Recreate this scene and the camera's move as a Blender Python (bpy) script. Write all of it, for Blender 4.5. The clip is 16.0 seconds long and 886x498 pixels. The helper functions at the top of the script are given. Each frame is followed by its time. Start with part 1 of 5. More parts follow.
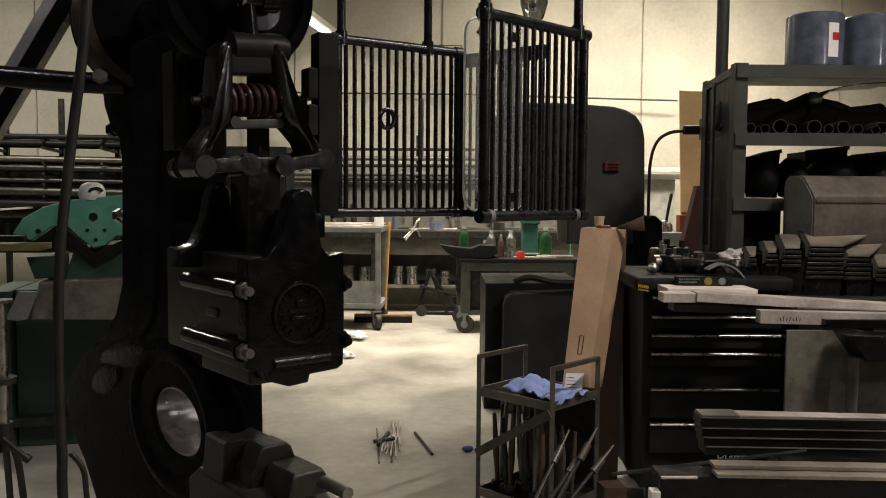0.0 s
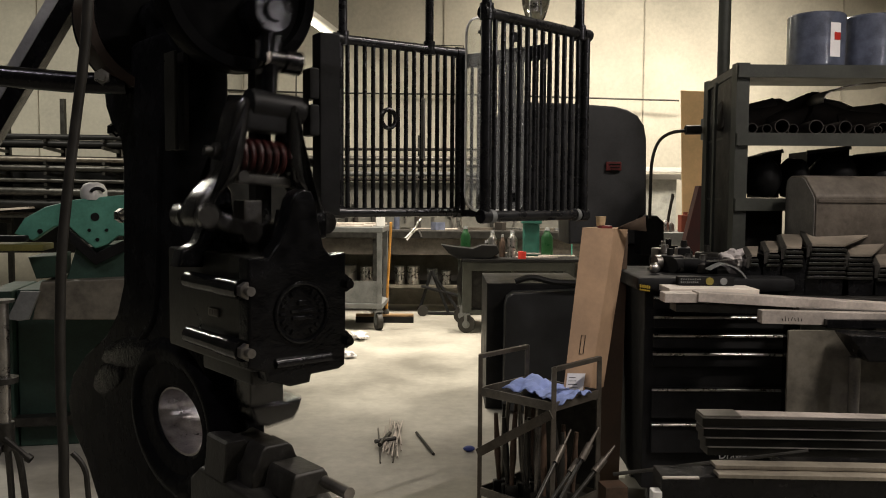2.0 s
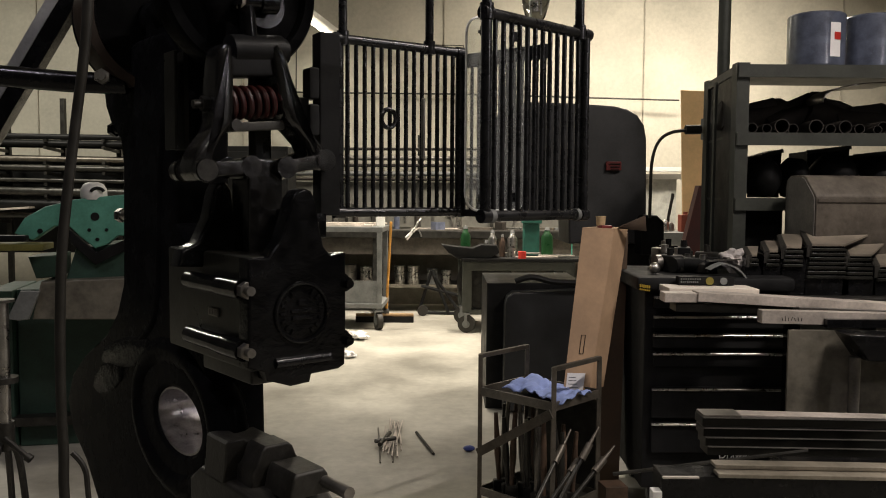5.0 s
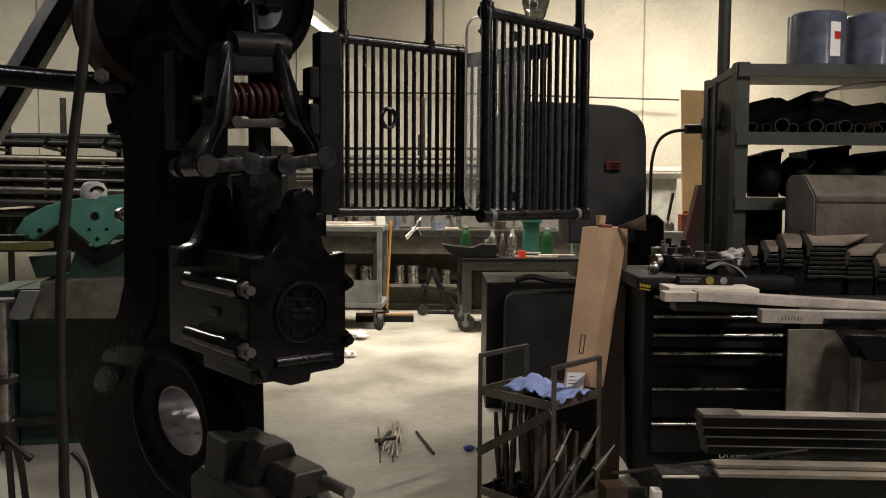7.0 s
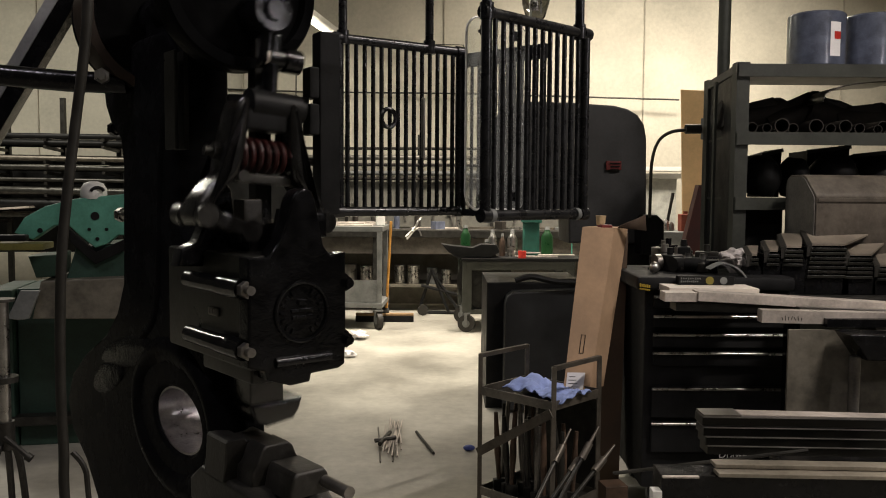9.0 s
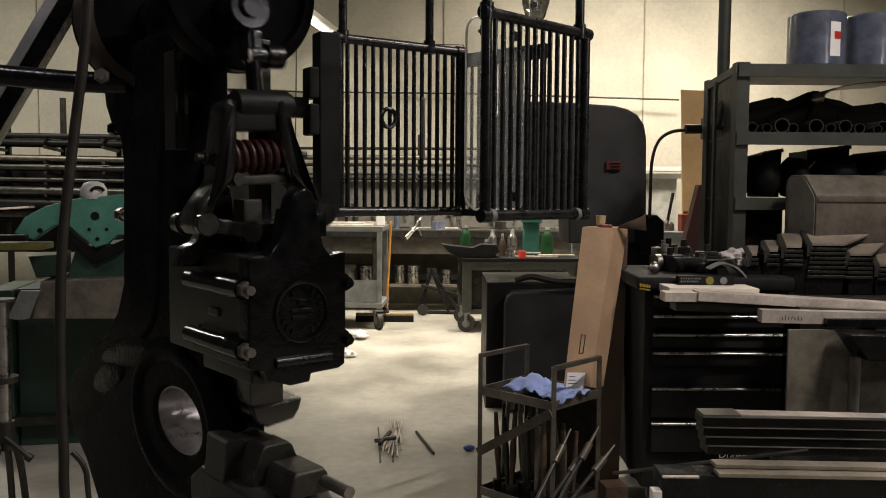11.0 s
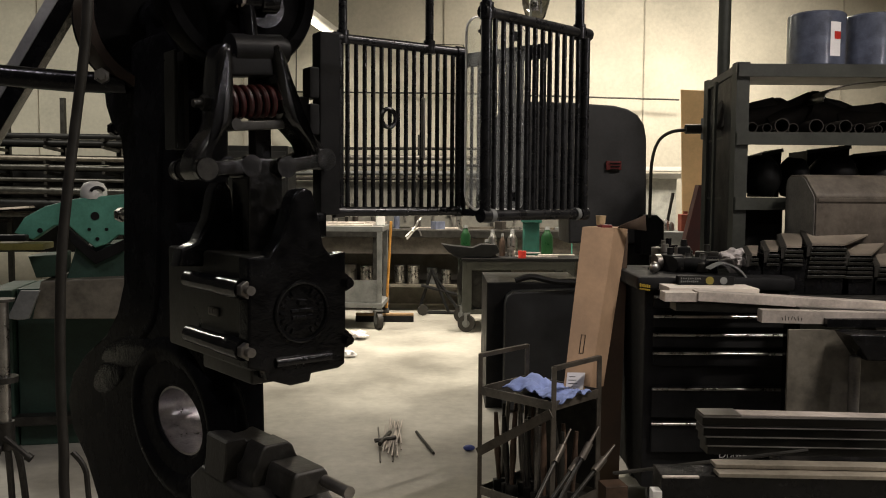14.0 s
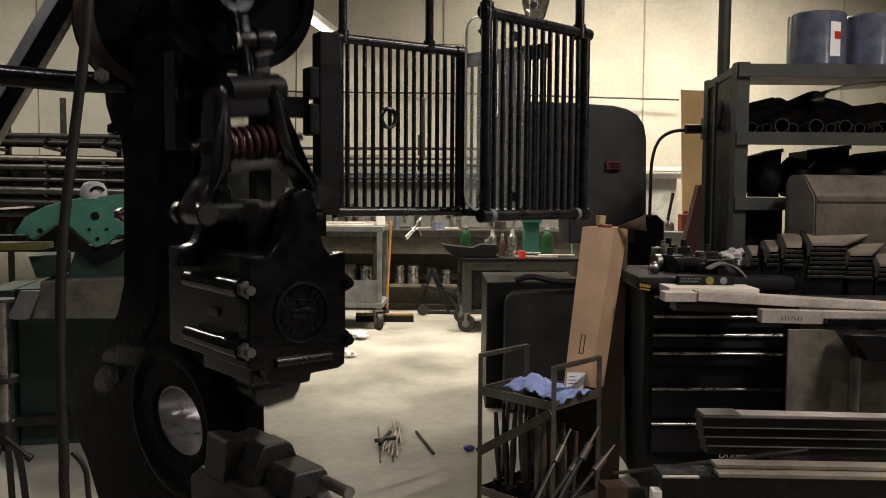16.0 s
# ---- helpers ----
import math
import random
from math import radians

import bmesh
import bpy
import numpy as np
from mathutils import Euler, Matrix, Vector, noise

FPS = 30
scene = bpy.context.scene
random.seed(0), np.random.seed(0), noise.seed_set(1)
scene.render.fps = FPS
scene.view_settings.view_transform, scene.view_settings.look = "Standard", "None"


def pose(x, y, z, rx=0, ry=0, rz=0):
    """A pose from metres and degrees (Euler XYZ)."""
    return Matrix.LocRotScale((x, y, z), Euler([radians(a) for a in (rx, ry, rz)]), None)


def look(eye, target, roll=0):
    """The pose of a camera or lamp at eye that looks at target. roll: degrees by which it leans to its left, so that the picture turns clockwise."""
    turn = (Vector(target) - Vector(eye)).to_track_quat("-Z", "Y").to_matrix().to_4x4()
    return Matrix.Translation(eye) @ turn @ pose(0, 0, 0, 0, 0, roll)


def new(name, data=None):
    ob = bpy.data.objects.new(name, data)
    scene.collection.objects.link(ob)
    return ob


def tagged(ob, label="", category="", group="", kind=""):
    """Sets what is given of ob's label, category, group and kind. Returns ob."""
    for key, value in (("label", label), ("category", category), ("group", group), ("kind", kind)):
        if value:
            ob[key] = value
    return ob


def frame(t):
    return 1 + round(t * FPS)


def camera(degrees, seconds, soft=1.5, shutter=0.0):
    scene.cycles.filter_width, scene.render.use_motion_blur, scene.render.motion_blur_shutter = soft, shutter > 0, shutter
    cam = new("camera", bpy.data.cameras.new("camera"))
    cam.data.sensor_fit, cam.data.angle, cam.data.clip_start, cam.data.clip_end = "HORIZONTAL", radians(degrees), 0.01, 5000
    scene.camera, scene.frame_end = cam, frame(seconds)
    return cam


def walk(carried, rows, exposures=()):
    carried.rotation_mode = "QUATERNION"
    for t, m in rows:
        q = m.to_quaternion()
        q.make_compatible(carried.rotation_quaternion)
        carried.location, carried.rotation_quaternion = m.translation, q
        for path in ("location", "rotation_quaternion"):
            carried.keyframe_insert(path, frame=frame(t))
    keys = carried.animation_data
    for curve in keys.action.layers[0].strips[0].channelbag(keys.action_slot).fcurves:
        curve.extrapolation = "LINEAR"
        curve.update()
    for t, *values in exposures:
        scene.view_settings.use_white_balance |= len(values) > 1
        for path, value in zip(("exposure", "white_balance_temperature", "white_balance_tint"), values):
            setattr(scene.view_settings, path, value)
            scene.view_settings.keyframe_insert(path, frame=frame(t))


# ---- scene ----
cam = camera(56, 16.0, soft=1.0, shutter=0.5)
EYE = (0.0, 0.0, 1.35)


def aim(yaw, pitch):
    return pose(*EYE, 90 + pitch, 0, yaw) @ pose(0, 0, 0, 0, 0, 0.4)


walk(cam, [(0.0, aim(-0.10, -3.71)), (0.3, aim(0.0, -3.71)), (0.6, aim(0.0, -3.71)), (4.2, aim(0.0, -3.71)),
           (6.3, aim(0.0, -3.764)), (16.0, aim(0.0, -3.764))],
     exposures=[(0.0, 0.36), (16.0, 0.36)])

# ---- light: a closed workshop lit by ceiling lamps ----
world = bpy.data.worlds.new("world")
scene.world = world
world.use_nodes = True
world.node_tree.nodes["Background"].inputs[0].default_value = (0.5, 0.42, 0.3, 1)
world.node_tree.nodes["Background"].inputs[1].default_value = 0.02


def area(name, loc, target, sx, sy, watts, colour, spread=180):
    d = bpy.data.lights.new(name, "AREA")
    d.shape, d.size, d.size_y, d.energy, d.color = "RECTANGLE", sx, sy, watts, colour
    d.spread = radians(spread)
    ob = new(name, d)
    ob.matrix_world = look(loc, target)
    return ob


WARM = (1.0, 0.89, 0.74)
area("lamp_wall_wash", (2.6, 8.5, 3.9), (2.2, 10.4, 1.35), 3.2, 0.3, 90, WARM, 140)
area("lamp_aisle", (-0.3, 7.9, 4.4), (-0.3, 7.9, 0), 0.4, 1.6, 84, WARM, 90)
area("lamp_right_back", (2.7, 7.9, 4.4), (2.3, 7.2, 0), 0.9, 0.12, 92, WARM, 150)
area("lamp_left_bay", (-4.9, 7.3, 4.2), (-4.7, 7.4, 0), 1.6, 0.16, 112, (1.0, 0.94, 0.80))
area("lamp_strip", (-1.35, 8.9, 3.16), (-1.35, 8.9, 0), 0.10, 2.2, 14, (1.0, 0.93, 0.78))
area("lamp_right_bay", (2.5, 1.6, 4.3), (2.1, 2.0, 0), 1.2, 0.12, 72, (1.0, 0.90, 0.82), 150)
area("lamp_work_light", (3.0, 0.7, 2.35), (-0.4, 2.2, 0.9), 0.22, 0.09, 4.5, (1.0, 0.92, 0.94), 150)
area("lamp_hammer_bay", (-1.9, 1.1, 4.4), (-1.8, 1.3, 0), 0.28, 0.06, 17, (0.96, 0.90, 1.0))
area("lamp_rear_bay", (0.3, -1.6, 4.6), (0.0, -0.6, 0), 1.2, 0.12, 11, (1.0, 0.92, 0.84), 160)


# ---- materials ----
def mat(name, col, rough=0.5, metal=0.0, var=0.25, scale=8.0, bump=0.15, spec=0.5, col2=None, fine=90.0, coat=0.0, dist=0.01):
    m = bpy.data.materials.new(name)
    m.use_nodes = True
    nt = m.node_tree
    b = nt.nodes["Principled BSDF"]
    b.inputs["Metallic"].default_value = metal
    b.inputs["Specular IOR Level"].default_value = spec
    b.inputs["Coat Weight"].default_value = coat
    b.inputs["Coat Roughness"].default_value = 0.15
    tc = nt.nodes.new("ShaderNodeTexCoord")
    n1, n2 = nt.nodes.new("ShaderNodeTexNoise"), nt.nodes.new("ShaderNodeTexNoise")
    for n, s, d in ((n1, scale, 6), (n2, fine, 4)):
        n.inputs["Scale"].default_value = s
        n.inputs["Detail"].default_value = d
        n.inputs["Roughness"].default_value = 0.62
        nt.links.new(tc.outputs["Object"], n.inputs["Vector"])
    add = nt.nodes.new("ShaderNodeMath")
    add.operation = "MULTIPLY_ADD"
    nt.links.new(n2.outputs["Fac"], add.inputs[0])
    add.inputs[1].default_value = 0.35
    nt.links.new(n1.outputs["Fac"], add.inputs[2])
    ramp = nt.nodes.new("ShaderNodeValToRGB")
    lo = tuple(c * (1 - var) for c in col)
    hi = col2 if col2 else tuple(min(1, c * (1 + var)) for c in col)
    ramp.color_ramp.elements[0].position, ramp.color_ramp.elements[1].position = 0.48, 0.86
    ramp.color_ramp.elements[0].color, ramp.color_ramp.elements[1].color = (*lo, 1), (*hi, 1)
    nt.links.new(add.outputs[0], ramp.inputs["Fac"])
    info = nt.nodes.new("ShaderNodeObjectInfo")
    rr = nt.nodes.new("ShaderNodeMapRange")
    rr.inputs["To Min"].default_value, rr.inputs["To Max"].default_value = 0.85, 1.12
    nt.links.new(info.outputs["Random"], rr.inputs["Value"])
    mul = nt.nodes.new("ShaderNodeVectorMath")
    mul.operation = "SCALE"
    nt.links.new(ramp.outputs["Color"], mul.inputs[0])
    nt.links.new(rr.outputs["Result"], mul.inputs["Scale"])
    nt.links.new(mul.outputs["Vector"], b.inputs["Base Color"])
    mr = nt.nodes.new("ShaderNodeMapRange")
    mr.inputs["From Min"].default_value, mr.inputs["From Max"].default_value = 0.3, 0.9
    mr.inputs["To Min"].default_value, mr.inputs["To Max"].default_value = max(0.03, rough - 0.12), min(1, rough + 0.14)
    nt.links.new(add.outputs[0], mr.inputs["Value"])
    nt.links.new(mr.outputs["Result"], b.inputs["Roughness"])
    if bump:
        bp = nt.nodes.new("ShaderNodeBump")
        bp.inputs["Strength"].default_value, bp.inputs["Distance"].default_value = bump, dist
        nt.links.new(add.outputs[0], bp.inputs["Height"])
        nt.links.new(bp.outputs["Normal"], b.inputs["Normal"])
    return m


def glow(name, col, strength):
    m = bpy.data.materials.new(name)
    m.use_nodes = True
    b = m.node_tree.nodes["Principled BSDF"]
    b.inputs["Base Color"].default_value = (*col, 1)
    b.inputs["Emission Color"].default_value = (*col, 1)
    b.inputs["Emission Strength"].default_value = strength
    return m


def glass(name, rough=0.02, tint=(0.95, 0.97, 0.95), ior=1.25, clear=1.0):
    m = bpy.data.materials.new(name)
    m.use_nodes = True
    b = m.node_tree.nodes["Principled BSDF"]
    b.inputs["Base Color"].default_value = (*tint, 1)
    b.inputs["Transmission Weight"].default_value = clear
    b.inputs["Roughness"].default_value = rough
    b.inputs["IOR"].default_value = ior
    return m


BLACK_IRON = mat("black_iron_paint", (0.006, 0.006, 0.0065), 0.15, 0, 0.5, 16, 0.35, spec=0.26, fine=50, dist=0.006)
BLACK_MATT = mat("black_matt_paint", (0.011, 0.011, 0.011), 0.45, 0, 0.4, 10, 0.1, spec=0.15)
GUARD_BLACK = mat("guard_black_paint", (0.010, 0.010, 0.011), 0.24, 0, 0.3, 20, 0.05)
DARK_STEEL = mat("dark_oily_steel", (0.045, 0.043, 0.038), 0.38, 0.6, 0.5, 18, 0.2, fine=200, dist=0.003)
ARM_STEEL = mat("oily_blackened_steel", (0.014, 0.0135, 0.013), 0.13, 0.2, 0.5, 10, 0.3, spec=1.0, fine=40, dist=0.006)
SHOULDER = mat("wrinkled_black_paint", (0.005, 0.005, 0.0055), 0.11, 0, 0.4, 26, 0.7, spec=0.03, fine=90, dist=0.010)
DIE_STEEL = mat("forged_die_steel", (0.031, 0.029, 0.025), 0.42, 0.25, 0.5, 12, 0.5, fine=70, dist=0.005)
FRAME_BLACK = mat("black_frame_paint", (0.0076, 0.0076, 0.0080), 0.22, 0, 0.4, 9, 0.2, spec=0.006, fine=40, dist=0.006)
CHEST_BLACK = mat("black_powder_coat", (0.016, 0.016, 0.0165), 0.5, 0, 0.3, 12, 0.05, spec=0.10)
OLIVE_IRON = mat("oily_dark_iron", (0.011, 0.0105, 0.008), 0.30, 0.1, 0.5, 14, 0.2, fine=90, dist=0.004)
BRIGHT_STEEL = mat("bright_worn_steel", (0.55, 0.53, 0.50), 0.26, 1.0, 0.3, 25, 0.08, fine=240, dist=0.002)
LINING = mat("worn_bright_lining", (0.36, 0.345, 0.35), 0.30, 1.0, 0.35, 30, 0.5, fine=140, dist=0.003)
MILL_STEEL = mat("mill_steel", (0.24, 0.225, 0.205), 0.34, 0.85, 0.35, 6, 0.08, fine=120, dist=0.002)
PALE_STEEL = mat("pale_planed_steel", (0.50, 0.445, 0.395), 0.45, 0.15, 0.4, 5, 0.06, fine=70, dist=0.002)
GREY_STEEL = mat("grey_painted_steel", (0.16, 0.165, 0.16), 0.5, 0.1, 0.3, 9, 0.1)
SHELF_GREY = mat("shelf_grey_green_paint", (0.038, 0.041, 0.033), 0.5, 0.0, 0.35, 9, 0.1)
SPRING_RED = mat("red_spring_paint", (0.034, 0.005, 0.0045), 0.4, 0, 0.5, 40, 0.1)
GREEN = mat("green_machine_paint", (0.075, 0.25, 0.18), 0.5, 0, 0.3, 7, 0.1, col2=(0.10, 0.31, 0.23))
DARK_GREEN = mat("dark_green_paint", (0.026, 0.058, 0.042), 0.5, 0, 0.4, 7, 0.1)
CARD = mat("brown_cardboard", (0.43, 0.285, 0.175), 0.8, 0, 0.15, 6, 0.1, fine=60)
PALE_BOARD = mat("pale_planed_board", (0.86, 0.78, 0.68), 0.6, 0, 0.12, 5, 0.05)
DULL_BAR = mat("dull_yellowish_bar", (0.27, 0.24, 0.19), 0.4, 0.3, 0.5, 3, 0.06, fine=60)
SHEET_GREY = mat("streaked_grey_sheet", (0.16, 0.145, 0.115), 0.5, 0.2, 0.5, 5, 0.2, fine=30)
# unseen west wall: near black so the hammer flank mirrors less light
WEST_DARK = mat("unseen_west_wall_dark", (0.04, 0.04, 0.038), 0.9, 0, 0.2, 1.0, 0.1)
PLY = mat("plywood", (0.72, 0.49, 0.25), 0.7, 0, 0.15, 3, 0.05)
WOOD = mat("worn_wood", (0.28, 0.18, 0.09), 0.7, 0, 0.3, 8, 0.15)
BLUE_CLOTH = mat("blue_paper_towel", (0.25, 0.32, 0.60), 0.9, 0, 0.15, 20, 0.4)
BLUE_ROLL = mat("blue_roll_in_plastic", (0.10, 0.115, 0.165), 0.35, 0, 0.35, 14, 0.5, coat=1.0, fine=34, dist=0.006)
WHITE = mat("white_paint", (0.75, 0.74, 0.70), 0.5, 0, 0.1, 8, 0.05)
PAPER = mat("white_paper", (0.8, 0.78, 0.78), 0.8, 0, 0.06, 15, 0.1)
RED = mat("red_plastic", (0.45, 0.03, 0.02), 0.4, 0, 0.2, 10, 0.05)
YELLOW = mat("yellow_paint", (0.55, 0.38, 0.04), 0.5, 0, 0.2, 10, 0.05)
BROOM_WOOD = mat("orange_broom_handle", (0.62, 0.30, 0.06), 0.5, 0, 0.2, 10, 0.05)
RUBBER = mat("black_rubber", (0.026, 0.024, 0.020), 0.5, 0, 0.3, 20, 0.1, spec=0.35)
TARP = mat("grey_brown_sheet_metal", (0.095, 0.080, 0.064), 0.5, 0.2, 0.5, 7, 0.3, fine=40)
BROWN_RIM = mat("brown_leather_rim", (0.030, 0.017, 0.010), 0.5, 0, 0.4, 14, 0.1)
BOTTLE_GREEN = mat("green_plastic", (0.010, 0.055, 0.016), 0.3, 0, 0.1, 10, 0.02)
# a tenth of diffuse white gives haze; pale edge colour imitates scattered light
CLEAR = glass("clear_acrylic", 0.03, ior=1.42, clear=0.90)
CLEAR_EDGE = mat("light_catching_acrylic_edge", (0.80, 0.80, 0.74), 0.3, 0, 0.3, 40, 0.02)
DARK_WOOD_SHADED_CARD = mat("grimy_wood_and_shaded_card", (0.075, 0.045, 0.028), 0.55, 0, 0.5, 14, 0.1)
DULL_RED = mat("dull_red_enamel", (0.16, 0.015, 0.012), 0.5, 0, 0.3, 20, 0.05)
GLASS = glass("lamp_glass", 0.0)
BLOCK = mat("cream_concrete_wall", (0.52, 0.49, 0.41), 0.85, 0, 0.2, 0.8, 0.25, fine=24)
RUSTY_DARK = mat("dark_rusty_pipe", (0.024, 0.019, 0.015), 0.6, 0.2, 0.5, 20, 0.3)
UNSEEN_WALL_DARK = mat("unseen_wall_dark", (0.10, 0.10, 0.09), 0.9, 0, 0.2, 1.0, 0.1)
CART_STEEL = mat("brownish_worn_steel", (0.13, 0.115, 0.095), 0.42, 0.6, 0.35, 14, 0.1, fine=120)
CONCRETE = mat("smooth_concrete_floor", (0.36, 0.34, 0.29), 0.36, 0, 0.42, 1.3, 0.05, fine=16, col2=(0.46, 0.44, 0.38))
CEILING = mat("ceiling_paint", (0.26, 0.25, 0.22), 0.9, 0, 0.1, 3, 0.05)
TUBE_GLOW = glow("fluorescent_tube", (1.0, 0.93, 0.75), 4.0)


# ---- mesh helpers ----
def box(bm, c, size, m=None, bev=0.0):
    r = bmesh.ops.create_cube(bm, size=1.0)["verts"]
    bmesh.ops.scale(bm, vec=size, verts=r)
    if bev:
        es = list({e for v in r for e in v.link_edges})
        r2 = bmesh.ops.bevel(bm, geom=es, offset=bev, segments=2, profile=0.5, affect="EDGES")
        r = list({v for f in r2["faces"] for v in f.verts} | {v for v in r if v.is_valid})
    mm = Matrix.Translation(c) @ (m if m else Matrix())
    bmesh.ops.transform(bm, matrix=mm, verts=r)
    return r


def cyl(bm, p0, p1, r0, r1=None, seg=16, caps=True):
    p0, p1 = Vector(p0), Vector(p1)
    d = p1 - p0
    q = d.to_track_quat("Z", "Y").to_matrix().to_4x4()
    return bmesh.ops.create_cone(bm, cap_ends=caps, segments=seg, radius1=r0, radius2=r0 if r1 is None else r1, depth=d.length,
                                 matrix=Matrix.Translation((p0 + p1) / 2) @ q)["verts"]


def beam(bm, p0, p1, w, h, roll=0.0, bev=0.0):
    """A bar of w (sideways) by h (upwards) from p0 to p1."""
    p0, p1 = Vector(p0), Vector(p1)
    d = p1 - p0
    y = d.normalized()
    up = Vector((0, 0, 1)) if abs(y.z) < 0.9 else Vector((0, 1, 0))
    x = y.cross(up).normalized()
    z = x.cross(y)
    m = Matrix((x, y, z)).transposed().to_4x4() @ Matrix.Rotation(roll, 4, "Y")
    return box(bm, (p0 + p1) / 2, (w, d.length, h), m, bev)


def sweep(bm, pts, r, seg=10):
    """A round bar through the points, with mitred joints."""
    pts = [Vector(p) for p in pts]
    rings, up = [], None
    for i, p in enumerate(pts):
        a = (pts[min(i + 1, len(pts) - 1)] - pts[max(i - 1, 0)]).normalized()
        if up is None:
            up = a.orthogonal().normalized()
        up = (up - a * up.dot(a)).normalized()
        side = a.cross(up)
        rings.append([bm.verts.new(p + (up * math.cos(k * 2 * math.pi / seg) + side * math.sin(k * 2 * math.pi / seg)) * r) for k in range(seg)])
    for q0, q1 in zip(rings, rings[1:]):
        for k in range(seg):
            bm.faces.new((q0[k], q0[(k + 1) % seg], q1[(k + 1) % seg], q1[k]))
    bm.faces.new(rings[0][::-1])
    bm.faces.new(rings[-1])


def smooth_path(pts, n=8):
    pts = [Vector(p) for p in pts]
    out = []
    for i in range(len(pts) - 1):
        p0, p1, p2, p3 = pts[max(i - 1, 0)], pts[i], pts[i + 1], pts[min(i + 2, len(pts) - 1)]
        for k in range(n):
            t = k / n
            out.append(0.5 * (2 * p1 + (p2 - p0) * t + (2 * p0 - 5 * p1 + 4 * p2 - p3) * t * t + (3 * p1 - p0 - 3 * p2 + p3) * t ** 3))
    return out + [pts[-1]]


def prism(bm, outline, lo, hi, axis="x", bev=0.0):
    """A plate: an outline of (u, z) pushed out from lo to hi along x (u is y) or along y (u is x), or of (x, y) along z."""
    def v(u, w, t):
        return (t, u, w) if axis == "x" else (u, t, w) if axis == "y" else (u, w, t)
    a = [bm.verts.new(v(u, w, lo)) for u, w in outline]
    b = [bm.verts.new(v(u, w, hi)) for u, w in outline]
    n = len(outline)
    fs = [bm.faces.new(a), bm.faces.new(b[::-1])]
    for i in range(n):
        fs.append(bm.faces.new((a[i], b[i], b[(i + 1) % n], a[(i + 1) % n])))
    bmesh.ops.recalc_face_normals(bm, faces=fs)
    if bev:
        es = [e for f in fs[:2] for e in f.edges]
        bmesh.ops.bevel(bm, geom=es, offset=bev, segments=3, profile=0.5, affect="EDGES")
    return a + b


def lathe(bm, prof, seg=28, m=None, caps=True):
    """A turned form from (radius, height) about z."""
    rings = []
    for r, z in prof:
        rings.append([bm.verts.new((m or Matrix()) @ Vector((r * math.cos(2 * math.pi * k / seg), r * math.sin(2 * math.pi * k / seg), z))) for k in range(seg)])
    for q0, q1 in zip(rings, rings[1:]):
        for k in range(seg):
            bm.faces.new((q0[k], q0[(k + 1) % seg], q1[(k + 1) % seg], q1[k]))
    if caps:
        bm.faces.new(rings[0][::-1])
        bm.faces.new(rings[-1])


def slab(bm, pts, thick):
    """A flat four-cornered plate with the given corners, thickened downwards."""
    a = [bm.verts.new(Vector(p)) for p in pts]
    c = [bm.verts.new(Vector(p) - Vector((0, 0, thick))) for p in pts]
    n = len(pts)
    bm.faces.new(a)
    bm.faces.new(c[::-1])
    for i in range(n):
        bm.faces.new((a[i], c[i], c[(i + 1) % n], a[(i + 1) % n]))


def part(name, bm, material, parent=None, label="", smooth=True, angle=40):
    bmesh.ops.recalc_face_normals(bm, faces=bm.faces)
    me = bpy.data.meshes.new(name)
    bm.to_mesh(me)
    bm.free()
    me.materials.append(material)
    if smooth:
        me.shade_smooth()
        me.set_sharp_from_angle(angle=radians(angle))
    ob = new(name, me)
    if smooth:
        ob.modifiers.new("even_shading", "WEIGHTED_NORMAL").keep_sharp = True
    if parent:
        ob.parent = parent
    if label:
        ob["label"] = label
    return ob


def thing(name, m, label, category, group="", kind=""):
    ob = new(name)
    ob.matrix_world = m
    ob.empty_display_size = 0.1
    return tagged(ob, label, category, group, kind)


def solo(name, bm, material, label, category, group="", kind="", angle=40):
    return tagged(part(name, bm, material, None, "", True, angle), label, category, group, kind)


def B():
    return bmesh.new()


def place(ob, m):
    ob.matrix_world = m
    return ob


# ---- the hall ----
def hall():
    b = B()
    box(b, (0, 4.0, -0.05), (15, 15, 0.1))
    solo("floor", b, CONCRETE, "smooth grey concrete workshop floor with stains", "floor", kind="structure")
    b = B()
    box(b, (0, 10.6, 2.5), (15, 0.2, 5.4), Matrix.Rotation(radians(1.5), 4, "Z"))
    solo("wall_north", b, BLOCK, "cream painted concrete back wall", "wall", kind="structure")
    # walls out of view, coloured dark to hold back bounced light and reflections
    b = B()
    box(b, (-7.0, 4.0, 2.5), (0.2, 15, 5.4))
    solo("wall_west", b, WEST_DARK, "unseen side wall, coloured dark to cut bounced light", "wall", kind="structure")
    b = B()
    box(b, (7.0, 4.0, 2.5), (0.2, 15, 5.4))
    solo("wall_east", b, UNSEEN_WALL_DARK, "unseen side wall, coloured dark to cut bounced light", "wall", kind="structure")
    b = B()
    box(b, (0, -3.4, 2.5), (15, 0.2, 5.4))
    solo("wall_south", b, UNSEEN_WALL_DARK, "unseen wall behind the camera, coloured dark to cut bounced light", "wall", kind="structure")
    b = B()
    box(b, (0, 4.0, 5.1), (15, 15, 0.1))
    solo("ceiling", b, CEILING, "high workshop ceiling", "ceiling", kind="structure")


hall()


# ---- the power hammer: x along its face, y to its back, ram on the z axis ----
HAMMER = pose(-0.417, 1.974, 0, 0, 0, 40)
CRANK_Z, CRANK_R, PITMAN, SWING_Y = 1.852, 0.076, 0.50, 0.05


